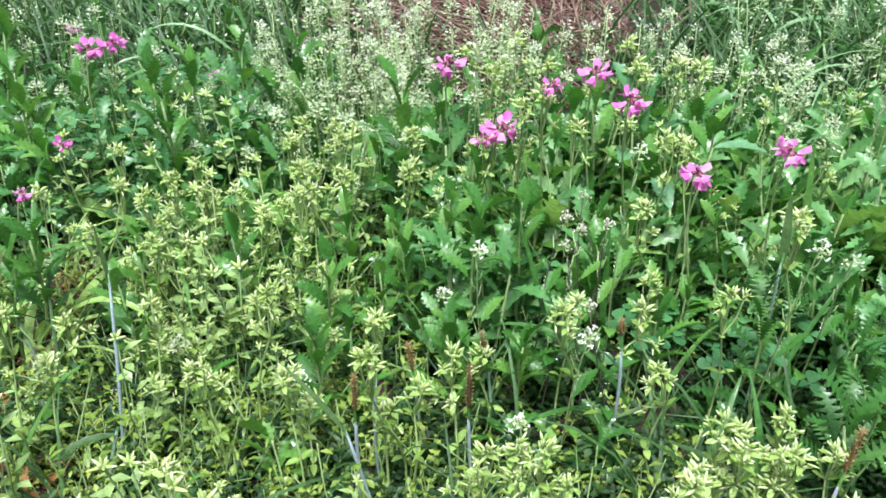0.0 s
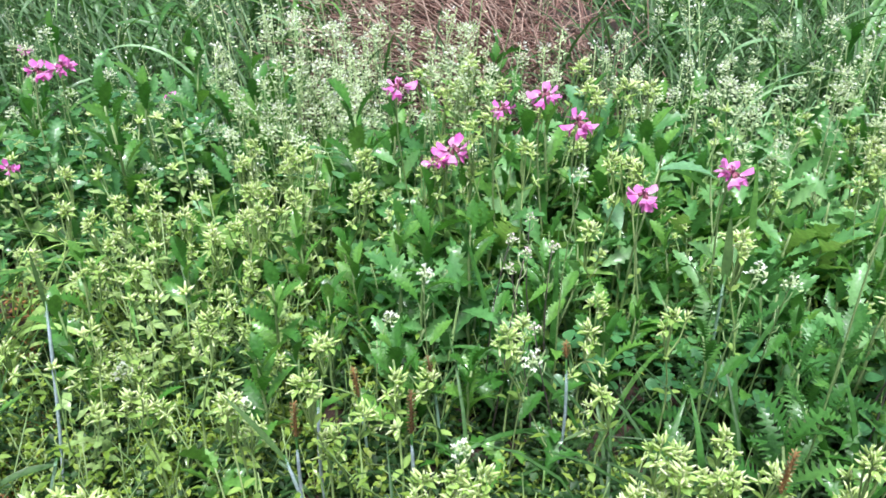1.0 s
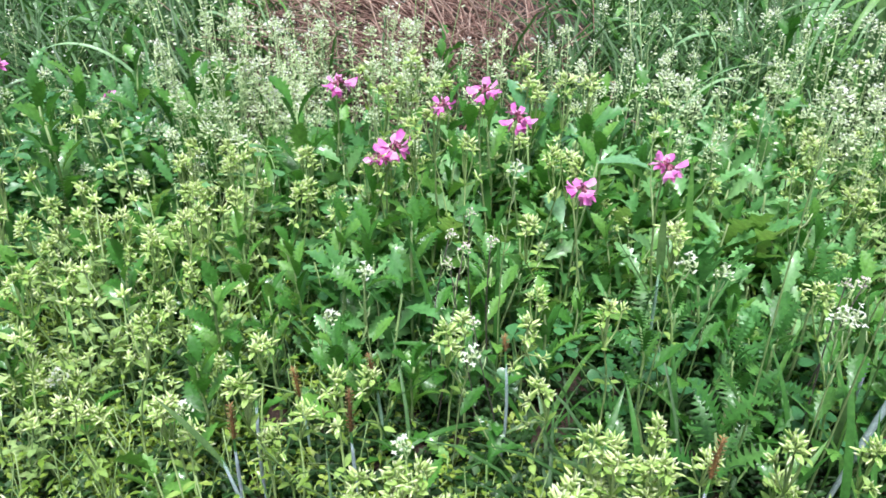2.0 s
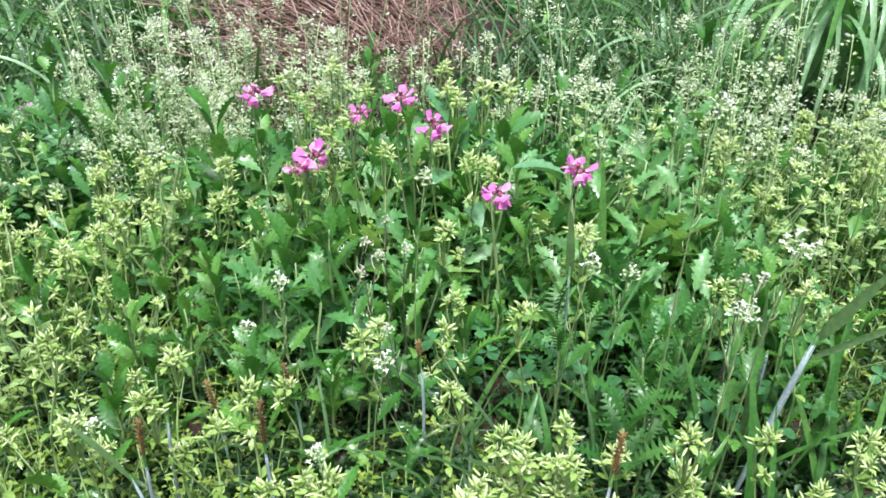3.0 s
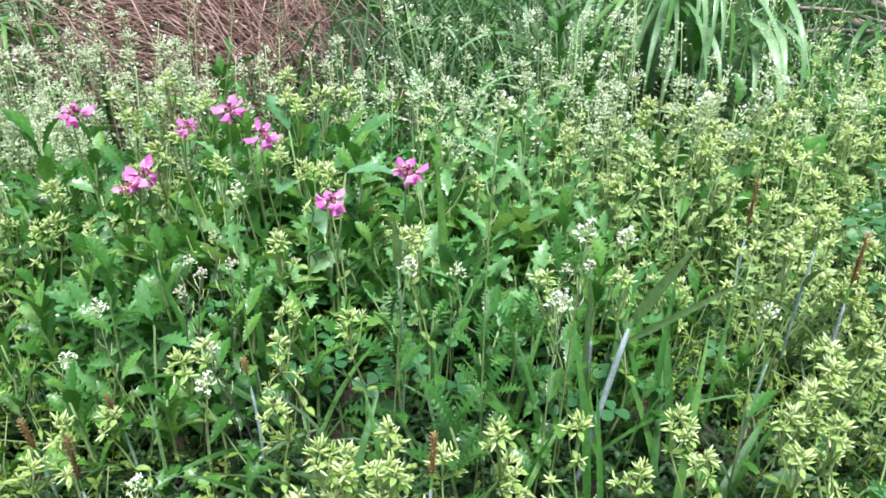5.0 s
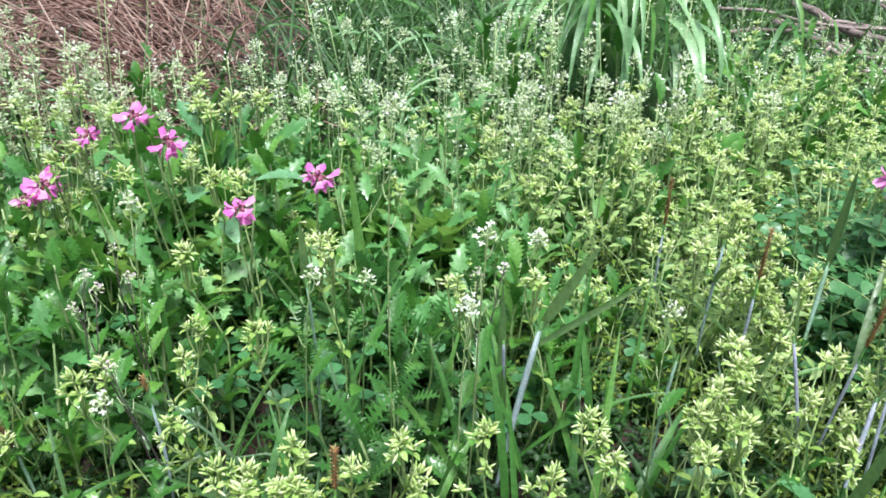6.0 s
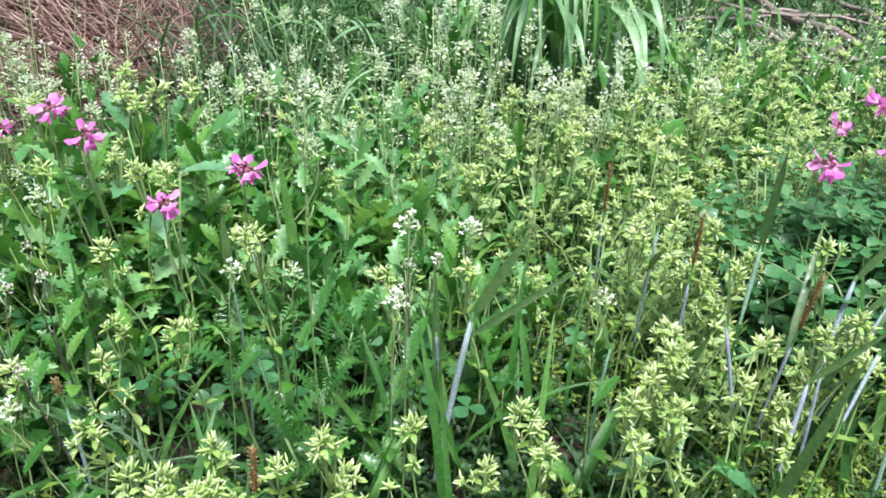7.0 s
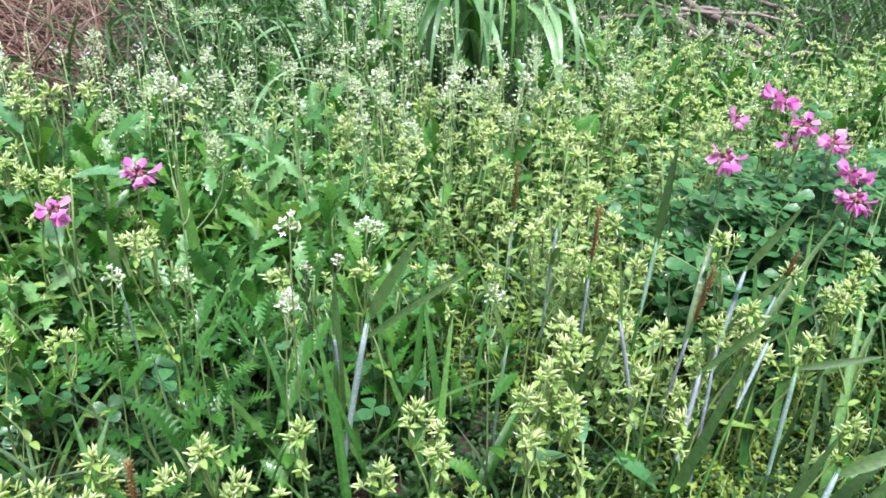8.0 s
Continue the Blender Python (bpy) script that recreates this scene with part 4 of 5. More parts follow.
# ---- chickweeds ----
TOPS_A = ((-0.265, 0.686, 0.13), (-0.306, 0.726, 0.11), (-0.222, 0.745, 0.17), (-0.154, 0.615, 0.15), (-0.179, 0.612, 0.13), (-0.175, 0.823, 0.19),
          (-0.035, 0.745, 0.195), (0.247, 0.744, 0.245), (0.187, 0.579, 0.165), (0.161, 0.448, 0.17), (0.096, 0.504, 0.185), (0.007, 0.48, 0.16),
          (0.206, 0.394, 0.16), (0.242, 0.406, 0.165), (-0.255, 0.525, 0.085), (-0.362, 0.793, 0.2), (0.234, 0.518, 0.19), (0.309, 0.589, 0.232),
          (-0.34, 0.814, 0.105), (-0.15, 0.71, 0.185), (-0.335, 0.702, 0.08), (-0.101, 0.57, 0.11), (-0.041, 0.455, 0.125), (-0.12, 0.453, 0.16))
TOPS_B = ((0.454, 0.357, 0.17), (0.366, 0.35, 0.187), (0.303, 0.343, 0.205), (0.188, 0.384, 0.178), (0.114, 0.537, 0.173),
          (0.174, 0.549, 0.155), (0.033, 0.519, 0.13), (-0.019, 0.477, 0.132), (0.51, 0.295, 0.172), (0.454, 0.321, 0.16), (0.588, 0.376, 0.16),
          (0.464, 0.479, 0.218), (0.585, 0.86, 0.19), (0.396, 0.488, 0.222), (0.3, 0.568, 0.235), (0.188, 0.642, 0.205), (0.59, 0.374, 0.195),
          (0.556, 0.342, 0.18), (0.487, 0.382, 0.115), (0.425, 0.353, 0.122), (0.706, 0.465, 0.217), (0.713, 0.523, 0.182), (0.719, 0.435, 0.176),
          (0.617, 0.461, 0.232), (0.78, 0.4, 0.215), (1.011, 0.989, 0.18), (1.155, 0.864, 0.23))
for i, (x, y, z) in enumerate(TOPS_A + TOPS_B):
    chick_at(x, y, z, 1000 + i)
CHICK_ZONES = patch(((-0.25, 0.72, 0.13, 0.13, 0.8), (0.0, 0.40, 0.3, 0.09, 0.7), (0.68, 0.45, 0.12, 0.14, 0.8), (0.80, 0.78, 0.28, 0.14, 1.0), (-0.35, 0.5, 0.2, 0.12, 0.5),
                     (0.1, 0.8, 0.3, 0.1, 0.15), (-0.05, 0.86, 0.15, 0.06, 0.4), (0.38, 0.46, 0.15, 0.11, -0.8)), 0.015)
for i, (x, y) in enumerate(sown(80, CHICK_ZONES, -0.6, 1.3, 0.25, 1.0, 0.018, 5)):
    chick_at(x, y, ground_height(x, y) + rnd.uniform(0.11, 0.215), 2000 + i)

r = random.Random(77)
for i, (x, y, top, n) in enumerate(((0.222, 0.392, 0.155, 6), (0.56, 0.345, 0.165, 7), (-0.22, 0.745, 0.165, 7), (0.055, 0.375, 0.15, 5), (0.69, 0.46, 0.19, 6), (-0.15, 0.83, 0.18, 4), (0.33, 0.34, 0.16, 3), (0.68, 0.33, 0.15, 5))):
    for k in range(n):
        cx, cy = x + r.gauss(0, 0.024), y + r.gauss(0, 0.02)
        chick_at(cx, cy, top + r.uniform(-0.03, 0.015), 2600 + 20 * i + k)

for i in range(12):
    chick_at(r.uniform(0.02, 0.30), r.uniform(0.78, 0.98), r.uniform(0.22, 0.285), 2900 + i)

for i in range(15):
    chick_at(r.uniform(0.74, 0.92), r.uniform(0.22, 0.35), r.uniform(0.15, 0.21), 2950 + i)
for i in range(6):
    chick_at(r.uniform(0.03, 0.32), r.uniform(0.68, 0.82), r.uniform(0.20, 0.265), 2980 + i)

for i in range(13):
    chick_at(r.uniform(-0.16, 0.08), r.uniform(0.72, 0.88), r.uniform(0.16, 0.225), 3020 + i)
for i in range(14):
    chick_at(r.uniform(0.60, 0.95), r.uniform(0.74, 0.98), r.uniform(0.15, 0.21), 3080 + i)
for i in range(9):
    chick_at(r.uniform(-0.36, -0.18), r.uniform(0.50, 0.66), r.uniform(0.08, 0.13), 3050 + i)

# ---- toothed weeds ----
LOBED_ZONES = patch(((0.0, 0.62, 0.17, 0.13, 0.9), (0.33, 0.50, 0.12, 0.12, 0.6), (0.30, 0.78, 0.15, 0.09, 0.3), (-0.35, 1.0, 0.25, 0.14, 0.35), (0.5, 0.60, 0.12, 0.10, 0.7), (0.25, 0.92, 0.18, 0.08, 0.8), (0.0, 0.42, 0.3, 0.08, -0.5)), 0.02)
for i, (x, y) in enumerate(sown(106, LOBED_ZONES, -0.8, 1.3, 0.3, 1.3, 0.03, 6)):
    grow("toothed_weed", i % 8 if abs(x - 0.34) > 0.13 or y > 0.6 or i % 3 == 0 else 8 + i % 3, lobed_plant, x, y, rnd.uniform(0, 6.28), rnd.gauss(0, 0.12), rnd.uniform(0, 6.28), rnd.uniform(0.75, 1.05) if y < 0.78 else rnd.uniform(1.0, 1.4), LOBED_TAGS)
TONGUE_ZONES = patch(((0.34, 0.84, 0.16, 0.13, 1.0), (0.5, 0.68, 0.1, 0.08, 0.2), (-0.2, 0.95, 0.2, 0.1, 0.4)), 0.0)
for i, (x, y) in enumerate(sown(42, TONGUE_ZONES, -0.8, 1.3, 0.64, 1.3, 0.035, 7)):
    grow("leaf_rosette", i % 5, tongue_plant, x, y, rnd.uniform(0, 6.28), 0, 0, rnd.uniform(0.85, 1.2), TONGUE_TAGS)

r = random.Random(78)
for i in range(18):
    x, y = r.uniform(0.12, 0.55), r.uniform(0.78, 1.04)
    grow("leaf_rosette", i % 5, tongue_plant, x, y, r.uniform(0, 6.28), 0, 0, r.uniform(1.2, 1.45), TONGUE_TAGS)

# ---- shepherd's purses ----
PURSE_ZONES = patch(((-0.10, 1.08, 0.14, 0.16, 0.7), (0.58, 1.00, 0.20, 0.10, 0.25), (0.12, 1.2, 0.12, 0.1, 0.3)), 0.010)
for i, (x, y) in enumerate(sown(40, PURSE_ZONES, -1.0, 1.5, 0.8, 1.6, 0.02, 8)):
    purse_at(x, y, ground_height(x, y) + rnd.uniform(0.18, 0.30), 3000 + i)
for i, (x, y, z) in enumerate(((0.37, 0.78, 0.30), (0.54, 0.89, 0.30), (0.60, 0.86, 0.30), (0.61, 0.76, 0.28), (0.70, 0.78, 0.27), (0.77, 0.80, 0.30), (1.02, 0.83, 0.28), (0.53, 0.73, 0.30),
                               (0.38, 1.04, 0.25), (0.52, 0.86, 0.28), (-0.12, 0.87, 0.30), (-0.17, 0.95, 0.25), (-0.07, 0.90, 0.25), (0.02, 1.04, 0.30), (0.055, 0.92, 0.33), (0.47, 1.05, 0.25), (0.33, 1.16, 0.26), (0.50, 1.14, 0.28), (0.22, 1.14, 0.24), (0.66, 1.12, 0.29), (0.74, 1.05, 0.30), (0.80, 1.0, 0.27), (0.88, 0.98, 0.24), (-0.30, 1.02, 0.20), (-0.42, 1.10, 0.22), (-0.52, 1.02, 0.19), (-0.25, 1.12, 0.24), (-0.60, 1.12, 0.22), (-0.36, 0.93, 0.17), (-0.22, 0.95, 0.19))):
    purse_at(x, y, z, 3500 + i)

# ---- clover and vetch leaves ----
CLOVER_ZONES = patch(((0.27, 0.62, 0.10, 0.07, 0.9), (0.42, 0.52, 0.12, 0.08, 0.5), (0.12, 0.68, 0.1, 0.07, 0.4)), 0.02)
for i, (x, y) in enumerate(sown(30, CLOVER_ZONES, -0.6, 1.1, 0.3, 1.1, 0.03, 9)):
    grow("clover", i % 5, clover, x, y, rnd.uniform(0, 6.28), 0, 0, rnd.uniform(0.7, 1.05), CLOVER_TAGS)
VETCH_ZONES = patch(((-0.42, 0.98, 0.18, 0.12, 0.6), (0.1, 0.72, 0.1, 0.06, 0.2)), 0.0)
for i, (x, y) in enumerate(sown(9, VETCH_ZONES, -0.8, 1.4, 0.3, 1.3, 0.022, 10)):
    grow("milk_vetch", i % 5, vetch, x, y, rnd.uniform(0, 6.28), rnd.gauss(0, 0.15), rnd.uniform(0, 6.28), rnd.uniform(0.95, 1.3), VETCH_TAGS)
r = random.Random(55)
for i in range(15):
    x, y = r.gauss(0.95, 0.07), r.gauss(0.45, 0.06)
    grow("milk_vetch", (0, 3, 5)[i % 3], vetch, x, y, r.uniform(0, 6.28), r.gauss(0, 0.12), r.uniform(0, 6.28), r.uniform(1.3, 1.65) if i % 3 != 2 else r.uniform(0.8, 1.0), VETCH_TAGS)

# ---- grasses ----
TUFT_ZONES = patch(((0.5, 1.1, 0.6, 0.2, 0.5), (-0.5, 1.2, 0.4, 0.3, 0.5), (0.95, 0.35, 0.15, 0.15, 0.9), (0.45, 0.4, 0.2, 0.1, 0.05)), 0.06)
for i, (x, y) in enumerate(sown(36, TUFT_ZONES, -1.0, 1.6, 0.28, 1.6, 0.03, 11)):
    grow("grass_tuft", i % 6, grass_tuft, x, y, rnd.uniform(0, 6.28), 0, 0, rnd.uniform(0.7, 1.2), TUFT_TAGS)
for i, (x, y, n, ln, face) in enumerate(((1.10, 1.35, 11, 0.72, 2.5), (1.02, 1.36, 11, 0.70, 2.75), (1.06, 1.28, 9, 0.62, 2.6), (1.36, 1.24, 18, 0.36, None), (1.26, 1.16, 16, 0.32, None), (1.46, 1.16, 14, 0.26, None), (1.46, 1.40, 18, 0.20, None), (1.40, 1.55, 18, 0.28, None), (0.85, 1.5, 16, 0.42, None), (-0.45, 1.55, 20, 0.42, None), (-0.95, 1.55, 20, 0.45, None),
                                         (0.95, 1.7, 18, 0.5, None), (1.6, 1.75, 16, 0.4, None), (0.6, 1.62, 16, 0.36, None), (-0.25, 1.75, 16, 0.4, None), (1.3, 2.0, 20, 0.5, None),
                                         (0.75, 2.0, 18, 0.45, None), (-0.7, 1.9, 18, 0.45, None), (1.65, 1.35, 10, 0.25, None), (2.3, 1.9, 14, 0.35, None))):
    tall_clump(x, y, n, ln, 0.019 if face else 0.012, 60 + i, 0.65 if face else 0.2, 0.06 if face else 0.05, facing=face, hang=bool(face))
for i, (x, y) in enumerate(((0.45, 1.12), (0.62, 1.15), (0.78, 1.12), (0.55, 1.25), (0.72, 1.3), (-0.3, 1.3), (-0.55, 1.2))):
    tall_clump(x, y, 9, 0.30, 0.007, 140 + i, 0.6, 0.04)
tall_clump(-0.44, 0.65, 12, 0.20, 0.011, 75, 1.0, 0.025, -0.9, M_LIME)
tall_clump(-0.47, 0.62, 7, 0.17, 0.011, 77, 1.0, 0.02, 0.6, M_LIME)
tall_clump(-0.46, 0.80, 8, 0.2, 0.006, 76, 1.0, 0.03, -1.0, M_LIME)

for i, (x, y) in enumerate(((0.74, 0.80), (0.90, 0.86), (1.05, 0.76), (0.84, 0.68), (0.62, 0.86), (1.18, 0.92))):
    tall_clump(x, y, 6, 0.22, 0.005, 160 + i, 0.5, 0.035)

# ---- undergrowth ----


def sprig_mesh(seed):
    """A low forking sprig with many tiny leaves."""
    g, rr = Geo(), random.Random(seed)
    h = rr.uniform(0.035, 0.07)
    for b in range(3):
        bx, by, hh = rr.uniform(-0.018, 0.018), rr.uniform(-0.018, 0.018), h * rr.uniform(0.6, 1.0)
        pt = lambda t: Vector((bx * t, by * t, hh * t))
        g.tube([pt(0), pt(1)], 0.0005, 3, 1)
        for i in range(12):
            g.scale(at(pt(0.15 + 0.85 * i / 11)) @ turn(i * 2.0 + rr.uniform(-0.4, 0.4)) @ turn(0, rr.uniform(-0.1, 0.8)), rr.uniform(0.004, 0.0085), rr.uniform(0.003, 0.0055), 0)
    return g.mesh("sprig", [M_SMALL, M_STARSTEM])


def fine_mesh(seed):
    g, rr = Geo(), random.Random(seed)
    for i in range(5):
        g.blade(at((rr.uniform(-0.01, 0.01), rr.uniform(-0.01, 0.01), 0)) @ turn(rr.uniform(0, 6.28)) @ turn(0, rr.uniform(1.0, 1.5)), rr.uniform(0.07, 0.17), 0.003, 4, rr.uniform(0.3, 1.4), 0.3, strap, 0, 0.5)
    # blade colour already holds the shade between the weeds
    return g.mesh("blades", [M_SHADEDFINE])


def edge(x, y):
    """Thins the mat out unevenly towards the rim of the patch."""
    d = min(x + 0.88, 1.73 - x, (y - 0.01) * 1.5)
    return min(1.0, max(0.0, d / 0.45 + 1.0 * noise.noise((x * 2.4, y * 2.4, 9.0))))


def far_edge(x, y):
    d = min(x + 1.6, 2.9 - x, 2.85 - y)
    return min(1.0, max(0.0, d / 0.7 + 0.9 * noise.noise((x * 2, y * 2, 4.0))))


r = random.Random(31)
bare = patch(((-0.50, 0.84, 0.07, 0.10, 1.3), (-0.44, 0.66, 0.05, 0.09, 1.0), (-0.37, 0.47, 0.07, 0.06, 0.8), (1.80, 1.45, 0.18, 0.30, 0.9), (0.10, 1.66, 0.24, 0.34, 1.6), (0.42, 1.85, 0.16, 0.22, 1.0)))
dim = patch(((0.05, 0.55, 0.22, 0.10, 0.65), (0.36, 0.47, 0.14, 0.12, 0.85), (0.3, 0.62, 0.15, 0.08, 0.8), (0.56, 0.44, 0.14, 0.10, 0.9)))
spots = []
while len(spots) < 7400:
    x, y = r.uniform(-0.9, 1.75), r.uniform(0.0, 1.12)
    if r.random() < edge(x, y) and r.random() > bare(x, y) + dim(x, y) and r.random() < 0.55 + 0.45 * (y < 0.58):
        spots.append((len(spots) % 6, at((x, y, ground_height(x, y) - 0.003)) @ turn(r.uniform(0, 6.28)) @ turn(0, r.gauss(0, 0.3)) @ Matrix.Scale(r.uniform(0.55, 1.25), 4)))
scatter("undergrowth", [sprig_mesh(40 + k) for k in range(6)], spots, "low mat of small bright green round leaves on the soil", "undergrowth")
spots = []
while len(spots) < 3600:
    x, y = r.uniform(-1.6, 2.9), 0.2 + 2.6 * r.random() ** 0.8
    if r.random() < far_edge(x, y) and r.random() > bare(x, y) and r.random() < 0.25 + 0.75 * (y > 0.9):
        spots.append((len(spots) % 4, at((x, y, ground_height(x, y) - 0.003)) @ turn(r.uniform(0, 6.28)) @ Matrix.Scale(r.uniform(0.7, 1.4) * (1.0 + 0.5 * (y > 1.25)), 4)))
scatter("fine_grass", [fine_mesh(50 + k) for k in range(4)], spots, "thin green grass between the weeds, coloured dark for the shade there", "grass")



def rough_mesh(seed):
    g, rr = Geo(), random.Random(seed)
    for i in range(6):
        g.blade(at((rr.gauss(0, 0.03), rr.gauss(0, 0.03), 0)) @ turn(rr.uniform(0, 6.28)) @ turn(0, rr.uniform(0.8, 1.4)), rr.uniform(0.06, 0.15), rr.uniform(0.004, 0.009), 3, rr.uniform(0.4, 1.5), 0.3, strap, 0, 0.5)
    return g.mesh("blades", [M_GRASS])


spots = []
while len(spots) < 2800:
    a, d = r.uniform(0, 6.28), 4.6 * math.sqrt(r.random())
    x, y = 0.5 + d * math.cos(a), 0.9 + d * math.sin(a)
    wild = 0.55 + 0.9 * noise.noise((x * 1.1, y * 1.1, 5.0))
    if not (far_edge(x, y) > 0.4 and y > 0.9) and not (-0.95 < x < 1.8 and 0.0 < y < 1.2) and not (-0.2 < x < 0.7 and -0.25 < y < 0.2) and r.random() < wild * (1.15 - d / 4.6):
        spots.append((len(spots) % 4, at((x, y, (ground_height(x, y) if abs(x) < 4 and abs(y) < 3.4 else 0) - 0.004)) @ turn(r.uniform(0, 6.28)) @ Matrix.Scale(r.uniform(0.7, 1.4), 4)))
scatter("rough_grass", [rough_mesh(260 + k) for k in range(4)], spots, "rough patchy grass round the weed patch", "grass")


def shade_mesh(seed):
    """A low tangle of small leaves; shade below the rest is in their colour."""
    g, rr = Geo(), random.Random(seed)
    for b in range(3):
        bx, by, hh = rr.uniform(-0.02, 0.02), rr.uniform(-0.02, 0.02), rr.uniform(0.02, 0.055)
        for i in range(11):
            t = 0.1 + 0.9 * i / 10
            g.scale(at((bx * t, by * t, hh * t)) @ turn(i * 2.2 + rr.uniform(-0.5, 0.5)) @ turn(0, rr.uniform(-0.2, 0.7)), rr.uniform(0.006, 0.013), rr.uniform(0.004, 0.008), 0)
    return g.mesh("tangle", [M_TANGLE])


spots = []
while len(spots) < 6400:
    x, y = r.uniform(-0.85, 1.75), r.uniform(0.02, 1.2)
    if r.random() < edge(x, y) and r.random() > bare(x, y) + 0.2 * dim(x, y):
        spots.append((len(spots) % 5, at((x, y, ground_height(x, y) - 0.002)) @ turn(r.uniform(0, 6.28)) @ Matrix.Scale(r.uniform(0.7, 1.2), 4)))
scatter("shade_undergrowth", [shade_mesh(160 + k) for k in range(5)], spots, "low leaves covering the soil, coloured dark for the shade under the weeds", "undergrowth")


def vetch_mat_mesh(seed):
    """Feathered leaves of round leaflets on short stalks."""
    g, rr = Geo(), random.Random(seed)
    for b in range(4):
        h, a = rr.uniform(0.05, 0.16), b * 1.7 + rr.uniform(0, 0.6)
        m = at((rr.uniform(-0.015, 0.015), rr.uniform(-0.015, 0.015), h)) @ turn(a) @ turn(0, rr.uniform(-0.2, 0.4))
        g.tube([(0, 0, 0), m @ Vector((0, 0, 0)), m @ Vector((0, 0.048, -0.006))], 0.0006, 3, 1)
        for i in range(4):
            for s in (-1, 1):
                g.blade(m @ at((0, 0.009 + 0.0115 * i, -0.0015 * i)) @ turn(s * -1.25 + rr.gauss(0, 0.2)) @ turn(0, rr.uniform(-0.3, 0.6), rr.gauss(0, 0.25)), rr.uniform(0.010, 0.016), rr.uniform(0.008, 0.0125), 4, rr.uniform(0.1, 0.7), 0.25, round_tip, 0)
    return g.mesh("vetch_leaves", [M_VETCHLEAF, M_VETCHSTEM])


spots = []
while len(spots) < 250:
    x, y = r.gauss(0.99, 0.085), r.gauss(0.48, 0.06)
    if y + 0.35 * x < 0.74:
        continue
    spots.append((len(spots) % 4, at((x, y, ground_height(x, y) - 0.003)) @ turn(r.uniform(0, 6.28)) @ turn(0, r.gauss(0, 0.15)) @ Matrix.Scale(r.uniform(0.9, 1.4), 4)))
for i in range(46):
    x, y = r.gauss(-0.36, 0.11), r.gauss(1.0, 0.07)
    spots.append((i % 4, at((x, y, ground_height(x, y) - 0.003)) @ turn(r.uniform(0, 6.28)) @ Matrix.Scale(r.uniform(0.8, 1.3), 4)))
scatter("vetch_mat", [vetch_mat_mesh(180 + k) for k in range(4)], spots, "dense dark blue-green mat of round milk vetch leaflets", "milk vetch")


def stalk_mesh(seed):
    """A few thin leaning bare stalks."""
    g, rr = Geo(), random.Random(seed)
    for b in range(4):
        p, q = Vector((rr.gauss(0, 0.012), rr.gauss(0, 0.012), 0)), Vector((rr.gauss(0, 0.035), rr.gauss(0, 0.035), rr.uniform(0.05, 0.11)))
        g.tube([p, p.lerp(q, 0.5) + Vector((rr.gauss(0, 0.010), rr.gauss(0, 0.010), 0.006)), q], [0.0010, 0.0008, 0.0005], 3, 0)
        for i in range(3):
            g.blade(at(p.lerp(q, 0.45 + 0.25 * i)) @ turn(rr.uniform(0, 6.28)) @ turn(0, rr.uniform(-0.2, 0.8)), rr.uniform(0.008, 0.015), rr.uniform(0.003, 0.006), 2, 0.5, 0.3, oval, 1)
    return g.mesh("stalks", [M_VETCHSTEM, M_SMALL])


spots = []
while len(spots) < 420:
    x, y = r.uniform(-0.6, 1.2), r.uniform(0.2, 0.95)
    if r.random() > bare(x, y) and r.random() < 0.25 + CHICK_ZONES(x, y):
        spots.append((len(spots) % 5, at((x, y, ground_height(x, y) - 0.003)) @ turn(r.uniform(0, 6.28)) @ Matrix.Scale(r.uniform(0.7, 1.2), 4)))
scatter("stalk_tangle", [stalk_mesh(200 + k) for k in range(5)], spots, "tangle of thin green stalks between the weeds", "weeds")


def shoot_mesh(seed, leaf=M_LOBED, teeth=4):
    """A short leafy shoot of small toothed leaves, grown onto its stem."""
    g, rr = Geo(), random.Random(seed)
    h = rr.uniform(0.05, 0.10)
    count = 8
    heights = [h * (0.15 + 0.85 * i / (count - 1)) for i in range(count)]
    g.tube([(0, 0, 0)] + [(0, 0, z) for z in heights], [0.0014 - 0.00007 * i for i in range(count + 1)], 4, 1)
    for i, z in enumerate(heights):
        foot = len(g.v)
        g.toothed(at((0, 0, z)) @ turn(i * 2.4) @ turn(0, rr.uniform(0.35, 1.4), rr.uniform(-0.5, 0.5)), rr.uniform(0.024, 0.044), rr.uniform(0.011, 0.018), teeth, rr.uniform(0.2, 0.9), 0.42, 0.45, 0, 0.12, 0.5, rr.uniform(-0.6, 0.6))
        ring = 4 * (i + 1)
        for k in range(4):
            g.f.append((ring + k, ring + (k + 1) % 4, foot + 1))
            g.m.append(0)
    return g.mesh("shoot", [leaf, M_VETCHSTEM])


spots = []
shoots = patch(((0.0, 0.68, 0.2, 0.08, 0.5), (0.4, 0.58, 0.18, 0.1, 0.5), (0.22, 0.90, 0.22, 0.12, 1.0), (-0.3, 0.98, 0.35, 0.14, 0.9), (0.8, 0.8, 0.35, 0.14, 0.6), (1.45, 0.75, 0.3, 0.25, 1.0), (0.28, 0.92, 0.2, 0.09, 0.8)), 0.03)
while len(spots) < 720:
    x, y = r.uniform(-0.9, 2.0), r.uniform(0.22, 1.35)
    if r.random() > bare(x, y) and r.random() < shoots(x, y):
        spots.append((len(spots) % 5, at((x, y, ground_height(x, y) - 0.003)) @ turn(r.uniform(0, 6.28)) @ turn(0, r.gauss(0, 0.2)) @ Matrix.Scale(r.uniform(0.6, 1.1) if y < 0.76 else r.uniform(1.0, 1.7), 4)))
scatter("leafy_undergrowth", [shoot_mesh(90 + k) for k in range(5)], spots, "dense low shoots of small toothed green leaves", "undergrowth")


